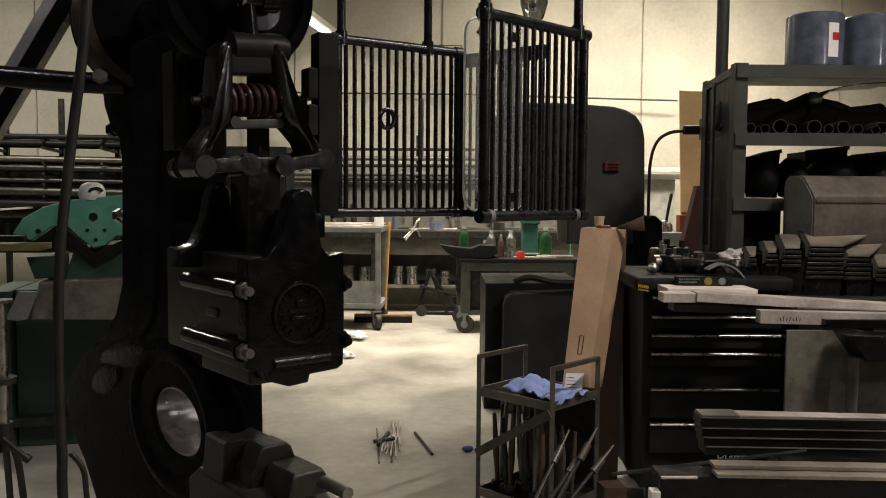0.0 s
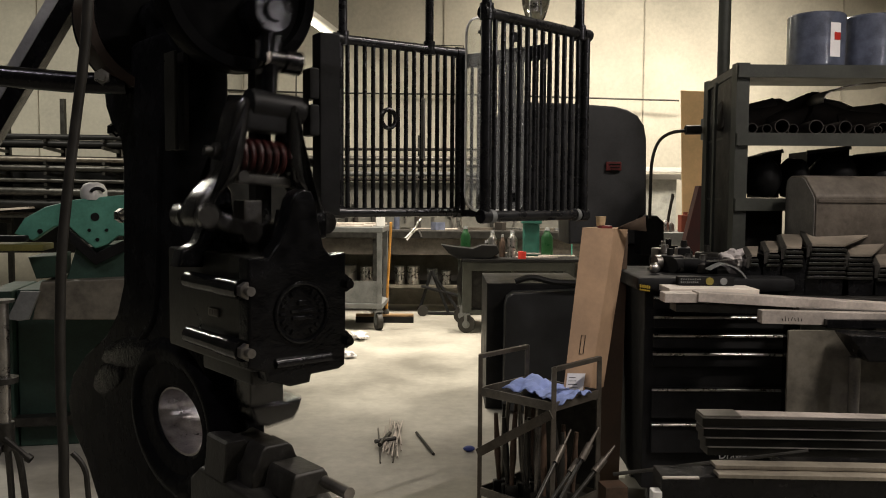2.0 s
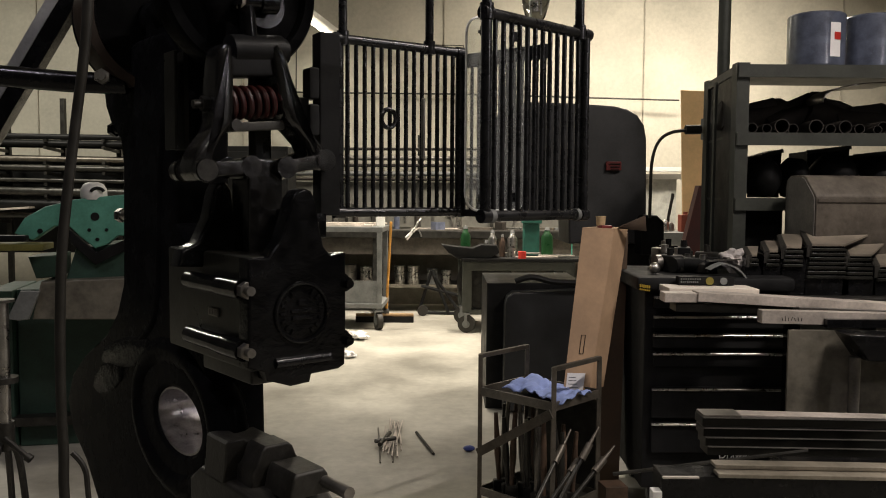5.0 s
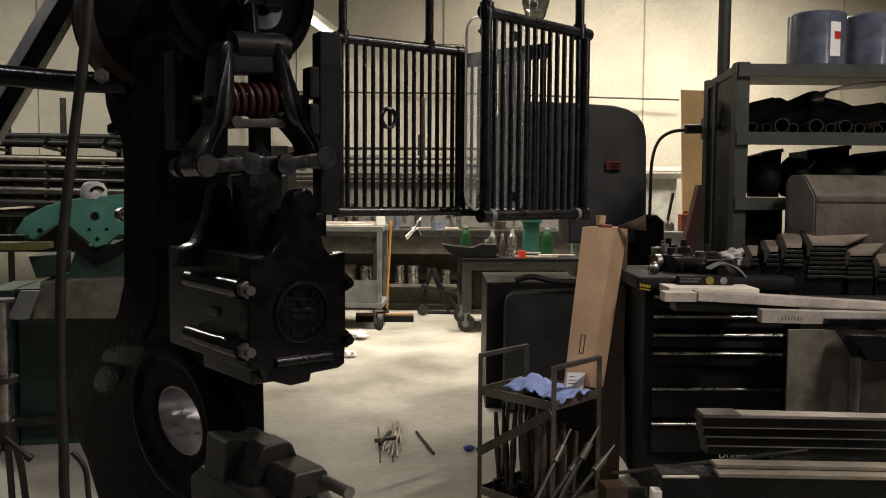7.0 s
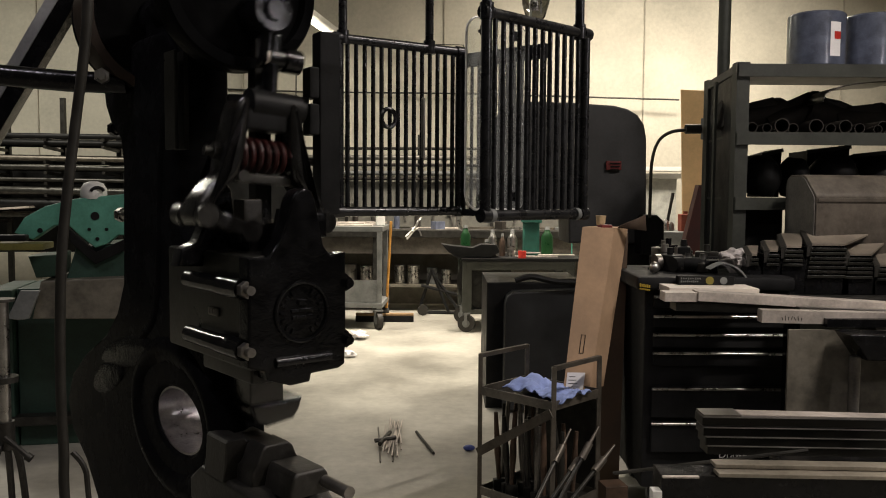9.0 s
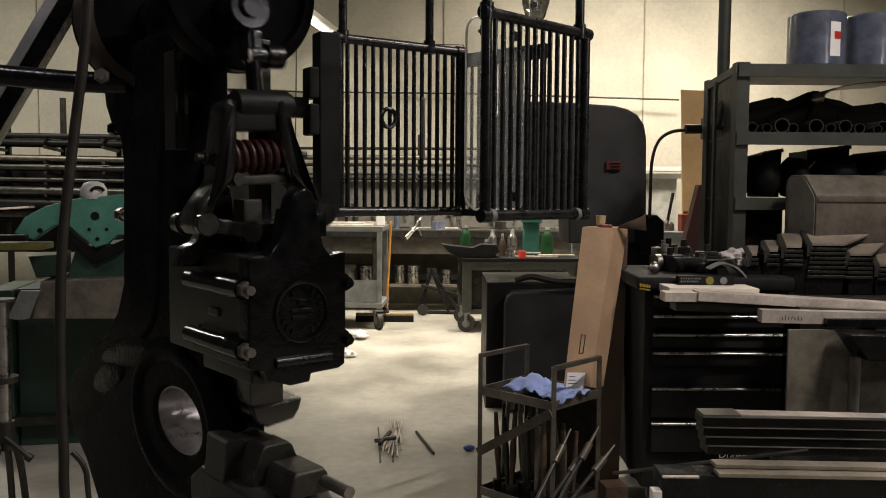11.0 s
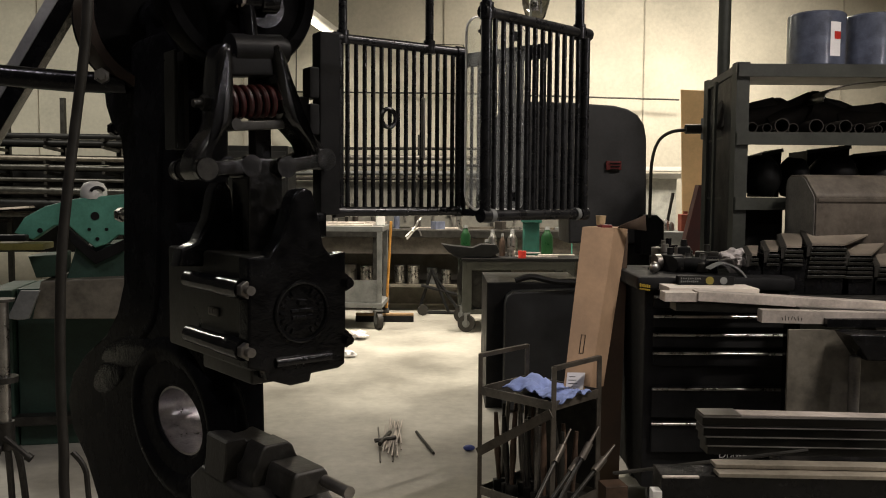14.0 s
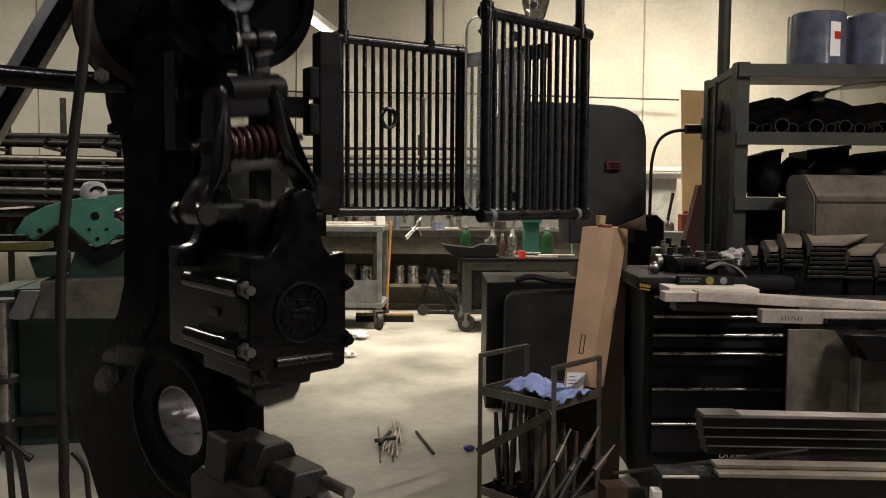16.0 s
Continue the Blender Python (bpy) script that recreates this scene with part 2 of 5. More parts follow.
def plate_with_hole(bm, outline, hole, lo, hi, bev=0.012):
    """A thick side plate (y, z outline) with one opening through it, lying between x = lo and x = hi."""
    loops = []
    for pts in (outline, hole):
        vs = [bm.verts.new((lo, u, w)) for u, w in pts]
        loops += [bm.edges.new((vs[i], vs[(i + 1) % len(vs)])) for i in range(len(vs))]
    r = bmesh.ops.triangle_fill(bm, edges=loops, use_beauty=True)
    fs = [f for f in r["geom"] if isinstance(f, bmesh.types.BMFace)]
    ex = bmesh.ops.extrude_face_region(bm, geom=fs, use_keep_orig=True)
    vs = [v for v in ex["geom"] if isinstance(v, bmesh.types.BMVert)]
    bmesh.ops.translate(bm, vec=(hi - lo, 0, 0), verts=vs)
    bmesh.ops.recalc_face_normals(bm, faces=bm.faces)
    rim = [e for e in bm.edges if len(e.link_faces) == 2 and e.calc_face_angle(0) > 1.2]
    bmesh.ops.bevel(bm, geom=rim, offset=bev, segments=3, profile=0.5, affect="EDGES")


def ellipse(cy, cz, ry, rz, n=28):
    return [(cy + ry * math.cos(2 * math.pi * k / n), cz + rz * math.sin(2 * math.pi * k / n)) for k in range(n)]


def hex_nut(bm, c, axis, r, h, stud=0.0):
    c, axis = Vector(c), Vector(axis)
    cyl(bm, c, c + axis * h, r, seg=6)
    if stud:
        cyl(bm, c, c + axis * (h + stud), r * 0.55, seg=12)


def power_hammer():
    root = thing("power_hammer", HAMMER, "tall black-painted cast iron mechanical power hammer with red spring", "power hammer")
    # frame
    b = B()
    side = [(0.902, 1.656), (0.889, 1.612), (0.836, 1.548), (0.763, 1.505), (0.743, 1.434), (0.761, 1.077),
            (0.821, 0.981), (0.931, 0.896), (1.145, 0.802), (1.291, 0.711), (1.359, 0.606), (1.306, 0.504),
            (1.158, 0.429), (1.044, 0.328), (1.02, 0.30), (1.10, 0.10), (1.12, 0.0), (0.10, 0.0), (0.10, 0.55), (0.16, 0.62),
            (0.17, 0.95), (0.26, 1.0), (0.27, 1.22), (0.36, 1.27), (0.36, 1.72), (0.42, 1.78), (0.62, 1.78), (0.80, 1.76), (0.94, 1.72)]
    hole = ellipse(0.365, 0.738, 0.155, 0.088)
    plate_with_hole(b, side, hole, -0.08, 0.08, 0.014)
    part("frame", b, FRAME_BLACK, root)
    # rounded rim round the opening, and ribs on the flank
    b = B()
    rim = [(-0.042, y, z) for y, z in ellipse(0.395, 0.742, 0.265, 0.182, 48)]
    sweep(b, rim + rim[:1], 0.052, 14)
    part("opening_rim", b, FRAME_BLACK, root)
    b = B()
    rings = []
    for x in (-0.07, 0.07):
        rings.append([[b.verts.new((x, y, z)) for y, z in ellipse(0.365, 0.738, ry, rz, 40)] for ry, rz in ((0.150, 0.083), (0.157, 0.09))])
    for k in range(40):
        j = (k + 1) % 40
        b.faces.new((rings[0][0][k], rings[0][0][j], rings[1][0][j], rings[1][0][k]))
        b.faces.new((rings[0][1][k], rings[0][1][j], rings[1][1][j], rings[1][1][k]))
        for e in (0, 1):
            b.faces.new((rings[e][0][k], rings[e][0][j], rings[e][1][j], rings[e][1][k]))
    part("opening_sleeve", b, LINING, root, "worn bright steel lining")
    b = B()
    rib = [(-0.070, y, z) for y, z in ((0.711, 0.845), (0.615, 0.926), (0.511, 1.004), (0.476, 1.134), (0.454, 1.381), (0.419, 1.561))]
    sweep(b, smooth_path(rib), 0.018, 12)
    part("flank_rib", b, FRAME_BLACK, root)
    # cast lumps of the shoulder above the opening
    for y, z, ly, lz, seed in ((0.74, 0.868, 0.235, 0.050, 1.0), (0.905, 0.765, 0.155, 0.052, 7.0)):
        b = B()
        bmesh.ops.create_icosphere(b, subdivisions=4, radius=1.0)
        for v in b.verts:
            k = 1 + 0.08 * noise.noise(v.co * 2.2 + Vector((seed, 0, 0))) + 0.03 * noise.noise(v.co * 7 + Vector((seed, 3, 0)))
            v.co = Vector((-0.074 + v.co.x * 0.022 * k, y + v.co.y * ly * k, z + v.co.z * lz * k - v.co.y * 0.05))
        part("shoulder_lump", b, SHOULDER, root)
    # slide strips on the column
    for x, w in ((-0.074, 0.014), (-0.100, 0.010)):
        b = B()
        box(b, (x, 0.32, 1.585), (w, 0.07, 0.25), bev=0.003)
        part("slide_strip", b, OLIVE_IRON, root)
    # cable clip and small bosses on the column
    for u, w, mt in ((0.735, 1.281, BRIGHT_STEEL), (0.780, 1.542, BLACK_IRON)):
        b = B()
        axis = Vector((-0.35, 0.93, 0)).normalized()
        cyl(b, (-0.05, u, w), Vector((-0.05, u, w)) + axis * 0.05, 0.016, seg=14)
        hex_nut(b, Vector((-0.05, u, w)) + axis * 0.05, axis, 0.022, 0.018, 0.010)
        part("bolt", b, mt, root, "worn bolt with hexagon head")
    # ram guide: block, tie tubes, front cap
    b = B()
    box(b, (0, 0.10, 1.085), (0.222, 0.46, 0.255), bev=0.008)
    box(b, (-0.02, 0.03, 0.945), (0.15, 0.26, 0.05), bev=0.008)
    part("ram_guide", b, OLIVE_IRON, root)
    b = B()
    box(b, (-0.113, 0.052, 1.072), (0.006, 0.052, 0.020), bev=0.002)
    for k in range(5):
        box(b, (-0.1165, 0.034 + k * 0.009, 1.072), (0.003, 0.005, 0.012))
    part("number_plate", b, MILL_STEEL, root, "small worn metal plate")
    for sx in (-1, 1):
        for z in (1.141, 1.007):
            b = B()
            cyl(b, (sx * 0.126, 0.16, z), (sx * 0.126, -0.12, z), 0.021, seg=18)
            cyl(b, (sx * 0.126, -0.02, z), (sx * 0.126, -0.128, z), 0.0235, seg=18)
            part("tie_tube", b, BLACK_IRON, root)
            b = B()
            hex_nut(b, (sx * 0.126, -0.128, z), (0, -1, 0), 0.019, 0.02, 0.016)
            part("nut", b, MILL_STEEL if sx < 0 else BLACK_IRON, root, "worn shiny nut" if sx < 0 else "")
    b = B()
    cap = [(-0.125, 1.209), (-0.076, 1.210), (-0.047, 1.247), (-0.029, 1.297), (-0.017, 1.340), (-0.003, 1.357), (0.015, 1.362),
           (0.032, 1.356), (0.041, 1.338), (0.053, 1.276), (0.064, 1.230), (0.083, 1.208), (0.123, 1.214), (0.124, 1.063),
           (0.121, 0.951), (0.104, 0.942), (0.031, 0.939), (0.026, 0.921), (-0.022, 0.918), (-0.081, 0.939), (-0.086, 0.959), (-0.127, 0.972)]
    prism(b, cap, -0.15, -0.10, "y", 0.006)
    part("front_cap", b, BLACK_IRON, root)
    b = B()
    ring = [(x, -0.152, z) for x, z in ellipse(0.005, 1.084, 0.066, 0.066, 40)]
    sweep(b, ring + ring[:1], 0.005, 8)
    for k in range(18):
        if k in (4, 5, 13, 14):
            continue
        a = 2 * math.pi * k / 18
        box(b, (0.005 + 0.05 * math.cos(a), -0.152, 1.084 + 0.05 * math.sin(a)), (0.006, 0.006, 0.012), Matrix.Rotation(-a, 4, "Y") @ Matrix.Rotation(radians(90), 4, "Y"))
    box(b, (0.005, -0.152, 1.084 + 0.022), (0.022, 0.006, 0.012), bev=0.001)
    box(b, (0.005, -0.152, 1.084 - 0.012), (0.050, 0.005, 0.008), bev=0.001)
    box(b, (0.005, -0.152, 1.084 + 0.004), (0.056, 0.005, 0.007), bev=0.001)
    part("emblem", b, BLACK_IRON, root, "round raised cast emblem with worn letters")
    b = B()
    cyl(b, (-0.062, -0.148, 0.975), (0.08, -0.148, 0.975), 0.012, seg=14)
    part("lip", b, BLACK_IRON, root)
    b = B()
    box(b, (0.085, -0.06, 1.275), (0.05, 0.06, 0.06), bev=0.006)
    part("lug", b, BLACK_IRON, root)
    # rear horns of the guide
    for lo, hi in ((0.11, 0.17),):
        b = B()
        horn = [(-0.172, 1.176), (-0.161, 1.216), (-0.125, 1.231), (-0.095, 1.290), (-0.083, 1.351), (-0.071, 1.374), (-0.050, 1.377), (-0.035, 1.357),
                (-0.027, 1.282), (-0.016, 1.168)]
        prism(b, horn, lo, hi, "y", 0.01)
        part("horn", b, BLACK_IRON, root)
    b = B()
    prism(b, [(-0.001, 1.200), (0.012, 1.273), (0.021, 1.313), (0.042, 1.310), (0.048, 1.272), (0.052, 1.197)], -0.06, 0.0, "y", 0.008)
    part("horn", b, BLACK_IRON, root)
    b = B()
    box(b, (-0.02, 0.06, 1.27), (0.05, 0.06, 0.13), bev=0.006)
    part("guide_bar", b, DIE_STEEL, root)
    b = B()
    box(b, (0.05, 0.13, 1.42), (0.045, 0.04, 0.62), bev=0.004)
    part("guide_post", b, OLIVE_IRON, root)
    # shaft, crank bearing, flywheel
    b = B()
    cyl(b, (0, 0.16, CRANK_Z), (0, 0.80, CRANK_Z), 0.032, seg=20)
    part("shaft", b, DARK_STEEL, root)
    b = B()
    cyl(b, (0, 0.19, CRANK_Z), (0, 0.50, CRANK_Z), 0.085, seg=28)
    box(b, (0, 0.42, 1.79), (0.13, 0.34, 0.16), bev=0.01)
    part("bearing", b, BLACK_IRON, root)
    yp = Matrix.Translation((0, 0.70, CRANK_Z)) @ Matrix.Rotation(radians(90), 4, "X")
    b = B()
    lathe(b, [(0.05, -0.09), (0.06, -0.05), (0.185, -0.04), (0.19, -0.065), (0.210, -0.065), (0.210, 0.065), (0.19, 0.065), (0.17, 0.03), (0.06, 0.04), (0.05, 0.09)], 56, yp)
    part("clutch_wheel", b, FRAME_BLACK, root)
    b = B()
    lathe(b, [(0.190, -0.03), (0.216, -0.03), (0.216, 0.066), (0.190, 0.070), (0.190, -0.03)], 56, yp, False)
    part("wheel_rim", b, BROWN_RIM, root, "brown leather-faced rim")
    # belt-tensioner pipe with its bolt
    b = B()
    p0 = Vector((-0.10, 0.72, 1.68))
    cyl(b, p0, p0 + Vector((-0.02, 0.02, 0.0)), 0.03, seg=16)
    sweep(b, [HAMMER.inverted() @ Vector((-0.911, 2.420, 1.661)), HAMMER.inverted() @ Vector((-1.072, 2.400, 1.664)), HAMMER.inverted() @ Vector((-1.333, 2.350, 1.680))], 0.030, 14)
    part("support_arm", b, BLACK_IRON, root)
    b = B()
    hex_nut(b, HAMMER.inverted() @ Vector((-0.956, 2.360, 1.672)), Vector((-0.45, -0.85, 0)).normalized(), 0.022, 0.02, 0.012)
    part("nut", b, BRIGHT_STEEL, root, "worn brass-coloured nut")
    # anvil, sow block and lower die
    b = B()
    lathe(b, [(0.22, 0.0), (0.22, 0.06), (0.17, 0.12), (0.155, 0.40), (0.17, 0.57), (0.15, 0.60)], 32, Matrix.Translation((-0.02, 0.02, 0)))
    part("anvil", b, BLACK_IRON, root)
    b = B()
    prism(b, [(-0.18, 0.58), (0.20, 0.58), (0.20, 0.64), (0.14, 0.68), (-0.12, 0.68), (-0.18, 0.645)], -0.115, 0.075, "x", 0.012)
    part("sow_block", b, DIE_STEEL, root)
    b = B()
    prism(b, [(-0.118, 0.676), (-0.113, 0.715), (-0.110, 0.766), (-0.104, 0.772), (-0.062, 0.772), (-0.056, 0.764), (0.012, 0.764), (0.020, 0.755), (0.026, 0.676)], 0.0, 0.108, "y", 0.004)
    part("die_block", b, DIE_STEEL, root)
    b = B()
    prism(b, [(-0.088, 0.676), (-0.084, 0.715), (-0.072, 0.728), (-0.060, 0.760), (-0.050, 0.770), (0.008, 0.770), (0.020, 0.760), (0.030, 0.735), (0.042, 0.722), (0.050, 0.676)], -0.082, -0.002, "y", 0.006)
    part("lower_die", b, DIE_STEEL, root, "dark forged steel die")
    b = B()
    prism(b, [(-0.060, 0.676), (-0.050, 0.722), (-0.040, 0.735), (0.030, 0.735), (0.040, 0.722), (0.048, 0.676)], -0.205, -0.084, "y", 0.008)
    part("die_wedge", b, DIE_STEEL, root)
    b = B()
    cyl(b, (0.030, -0.10, 0.705), (0.030, -0.305, 0.705), 0.014, seg=14)
    part("die_key", b, MILL_STEEL, root, "round steel key bar")
    # crank wheel (turns)
    yc = Matrix.Translation((0, 0.15, 0)) @ Matrix.Rotation(radians(90), 4, "X")
    b = B()
    lathe(b, [(0.05, -0.03), (0.165, -0.028), (0.172, -0.04), (0.198, -0.04), (0.204, -0.03), (0.204, 0.03), (0.198, 0.04), (0.172, 0.04), (0.165, 0.02), (0.05, 0.03)], 56, yc)
    disc = part("crank_wheel", b, FRAME_BLACK, root)
    b = B()
    cyl(b, (0, 0.12, CRANK_R), (0, 0.005, CRANK_R), 0.024, seg=18)
    cyl(b, (0, 0.12, CRANK_R), (0, 0.09, CRANK_R), 0.05, seg=24)
    cyl(b, (0, 0.12, -0.06), (0, 0.08, -0.06), 0.055, seg=24)
    part("crank_pin", b, BLACK_IRON, disc)
    # pitman and spring arms (swing); z is measured down from the crank pin
    b = B()
    cyl(b, (0, 0.032, 0), (0, -0.032, 0), 0.048, seg=24)
    cyl(b, (0, 0, -0.03), (0, 0, -0.12), 0.017, seg=16)
    box(b, (0.02, 0.0, -0.075), (0.03, 0.035, 0.05), bev=0.006)
    cyl(b, (0.004, 0, -0.108), (0.078, 0, -0.108), 0.024, seg=20)
    cyl(b, (0.046, 0, -0.108), (0.090, 0, -0.108), 0.030, seg=20)
    cyl(b, (0.014, 0, -0.115), (0.014, 0, -0.20), 0.020, seg=16)
    arms = part("pitman", b, BLACK_IRON, root)
    b = B()
    cyl(b, (-0.004, 0, -0.108), (0.008, 0, -0.108), 0.021, seg=20)
    cyl(b, (-0.012, 0, -0.108), (0.002, 0, -0.108), 0.009, seg=14)
    part("clamp_bolt", b, PALE_STEEL, arms, "shiny steel bolt end")
    b = B()
    cyl(b, (-0.040, 0, -0.225), (0.092, 0, -0.225), 0.038, seg=28)
    cyl(b, (0.090, 0, -0.225), (0.106, 0, -0.225), 0.030, seg=24)
    box(b, (0, 0, -0.262), (0.11, 0.06, 0.05), bev=0.008)
    part("yoke", b, BLACK_MATT, arms)
    for sx in (-1, 1):
        b = B()
        prof = [(0.052, -0.218), (0.066, -0.212), (0.080, -0.222), (0.089, -0.25), (0.097, -0.29), (0.107, -0.345), (0.112, -0.385), (0.124, -0.410), (0.146, -0.432), (0.166, -0.458), (0.177, -0.482),
                (0.178, -0.502), (0.168, -0.517), (0.153, -0.518), (0.140, -0.506), (0.132, -0.485), (0.120, -0.452), (0.098, -0.425), (0.072, -0.398), (0.061, -0.36), (0.056, -0.30), (0.052, -0.25)]
        prism(b, [(sx * u, w) for u, w in prof], -0.046, 0.050, "y", 0.017)
        arm = part("spring_arm", b, ARM_STEEL, arms)
        b = B()
        cyl(b, (sx * 0.155, -0.064, -0.495), (sx * 0.155, 0.105, -0.495), 0.021, seg=18)
        cyl(b, (sx * 0.155, -0.068, -0.495), (sx * 0.155, -0.056, -0.495), 0.025, seg=18)
        cyl(b, (sx * 0.155, 0.052, -0.495), (sx * 0.155, 0.098, -0.495), 0.024, seg=18)
        # left pin in lighter steel: the highlight on it is put into the colour
        part("toggle_pin", b, DARK_STEEL if sx < 0 else ARM_STEEL, arm, "black steel pin, coloured lighter for its highlight" if sx < 0 else "")
        b = B()
        hex_nut(b, (sx * 0.106, 0, -0.345), (sx, 0, 0), 0.018, 0.018, 0.02)
        part("nut", b, DARK_STEEL, arm)
    b = B()
    pts = []
    turns, half = 6.5, 0.066
    for k in range(131):
        a = turns * 2 * math.pi * k / 130
        pts.append((-half + 2 * half * k / 130, 0.034 * math.cos(a), -0.345 + 0.034 * math.sin(a)))
    sweep(b, pts, 0.0072, 8)
    part("coil_spring", b, SPRING_RED, arms, "dull red painted coil spring")
    b = B()
    box(b, (0.0, -0.012, -0.402), (0.15, 0.02, 0.022), bev=0.004)
    cyl(b, (-0.055, -0.03, -0.398), (-0.055, 0.02, -0.398), 0.014, seg=14)
    part("strap", b, DARK_STEEL, arms)
    # ram (slides) and toggle links (swing)
    b = B()
    box(b, (0, 0, 1.19), (0.09, 0.09, 0.46), bev=0.006)
    box(b, (0, 0, 1.395), (0.12, 0.07, 0.05), bev=0.010)
    prism(b, [(-0.05, 0.985), (0.095, 0.985), (0.085, 0.955), (0.070, 0.935), (0.0, 0.925), (-0.03, 0.935)], -0.05, 0.05, "y", 0.008)
    cyl(b, (-0.046, -0.064, 1.40), (-0.046, 0.068, 1.40), 0.02, seg=16)
    cyl(b, (0.046, -0.064, 1.40), (0.046, 0.068, 1.40), 0.02, seg=16)
    ram = part("ram", b, ARM_STEEL, root, "dark oily steel sliding ram")
    links = []
    for sx in (-1, 1):
        b = B()
        for y in (-0.058, 0.062):
            cyl(b, (0, y - 0.008, 0), (0, y + 0.008, 0), 0.026, seg=18)
            cyl(b, (0.11 * sx, y - 0.008, 0), (0.11 * sx, y + 0.008, 0), 0.028, seg=18)
            box(b, (0.055 * sx, y, 0), (0.11, 0.014, 0.034), bev=0.004)
        links.append((part("toggle_link", b, ARM_STEEL, root), sx))
    return disc, arms, ram, links


CRANK, ARMS, RAM, LINKS = power_hammer()


# ---- the two guard panels ----
def guard_panel(name, left, right, h, label, rods, n):
    left, right = Vector(left), Vector(right)
    w = (right - left).length
    yaw = math.degrees(math.atan2(right.y - left.y, right.x - left.x))
    g = thing(name, pose(left.x, left.y, left.z, 0, 0, yaw), label, "machine guard", "hanging bar guards")
    for z in (0.0, h):
        b = B()
        cyl(b, (-0.012, 0, z), (w + 0.012, 0, z), 0.0125, seg=14)
        part("rail", b, GUARD_BLACK, g)
        for x in (0.0, w):
            b = B()
            cyl(b, (x - 0.014, 0, z), (x + 0.014, 0, z), 0.0155, seg=14)
            part("collar", b, GUARD_BLACK, g)
    for k in range(n):
        x = w * k / (n - 1)
        b = B()
        cyl(b, (x, 0, 0), (x, 0, h), 0.0125 if k in (0, n - 1) else 0.0058, seg=12)
        part("stile" if k in (0, n - 1) else "bar", b, GUARD_BLACK, g)
    for x in rods:
        b = B()
        cyl(b, (x, 0.0, h), (x, 0.0, h + 0.9), 0.0115, seg=12)
        cyl(b, (x, 0.0, h - 0.015), (x, 0.0, h + 0.02), 0.016, seg=12)
        part("hanger_rod", b, GUARD_BLACK, g)
    return g


back_guard = guard_panel("bar_guard", (-0.268, 2.140, 1.303), (0.044, 2.340, 1.300), 0.44, "black painted steel bar guard with hinge box", (0.012, 0.27), 16)
b = B()
box(b, (-0.035, 0.0, 0.22), (0.055, 0.05, 0.455), bev=0.004)
part("hinge_box", b, BLACK_MATT, back_guard)
for z in (0.23, 0.32):
    b = B()
    box(b, (-0.076, 0.0, z), (0.028, 0.05, 0.078), bev=0.006)
    part("hinge", b, BLACK_MATT, back_guard)
b = B()
beam(b, (-0.08, 0.01, 0.26), (-0.27, 0.06, 0.26), 0.04, 0.05, bev=0.004)
part("bracket", b, BLACK_MATT, back_guard)
b = B()
ringp = [(0.136 + 0.021 * math.cos(a * math.pi / 12), -0.016, 0.245 + 0.024 * math.sin(a * math.pi / 12)) for a in range(25)]
sweep(b, ringp, 0.006, 8)
part("ring_pull", b, GUARD_BLACK, back_guard)
# narrow pale bar: the thin bright reflection on the latch, as steel colour
b = B()
box(b, (0.243, -0.014, 0.225), (0.007, 0.012, 0.16), bev=0.002)
part("latch_bar", b, MILL_STEEL, back_guard)
front_guard = guard_panel("bar_guard", (0.092, 1.850, 1.303), (0.350, 2.100, 1.301), 0.445, "black painted steel bar guard beside clear sheet", (0.0, 0.335), 14)


# short guard folded towards the front one
def folded_guard():
    left, right = Vector((0.053, 2.335, 1.300)), Vector((0.262, 2.158, 1.301))
    w, h = (right - left).to_2d().length, 0.40
    yaw = math.degrees(math.atan2(right.y - left.y, right.x - left.x))
    g = thing("bar_guard", pose(left.x, left.y, left.z, 0, 0, yaw), "black slotted steel guard folded behind clear sheet", "machine guard", "hanging bar guards")
    for z, t in ((0.0, 0.02), (h + 0.018, 0.038)):
        b = B()
        box(b, (w / 2, 0, z), (w, 0.012, t), bev=0.003)
        part("rail", b, GUARD_BLACK, g)
    for k in range(12):
        b = B()
        box(b, (0.006 + (w - 0.012) * k / 11, 0, h / 2), (0.0075, 0.008, h), bev=0.002)
        part("bar", b, GUARD_BLACK, g)


folded_guard()


for x in (0.012, 0.325):
    b = B()
    cyl(b, (x, 0, 0), (x + 0.014, 0, 0), 0.0158, seg=14)
    part("tape_ring", b, GREY_STEEL, front_guard, "ring of pale tape")


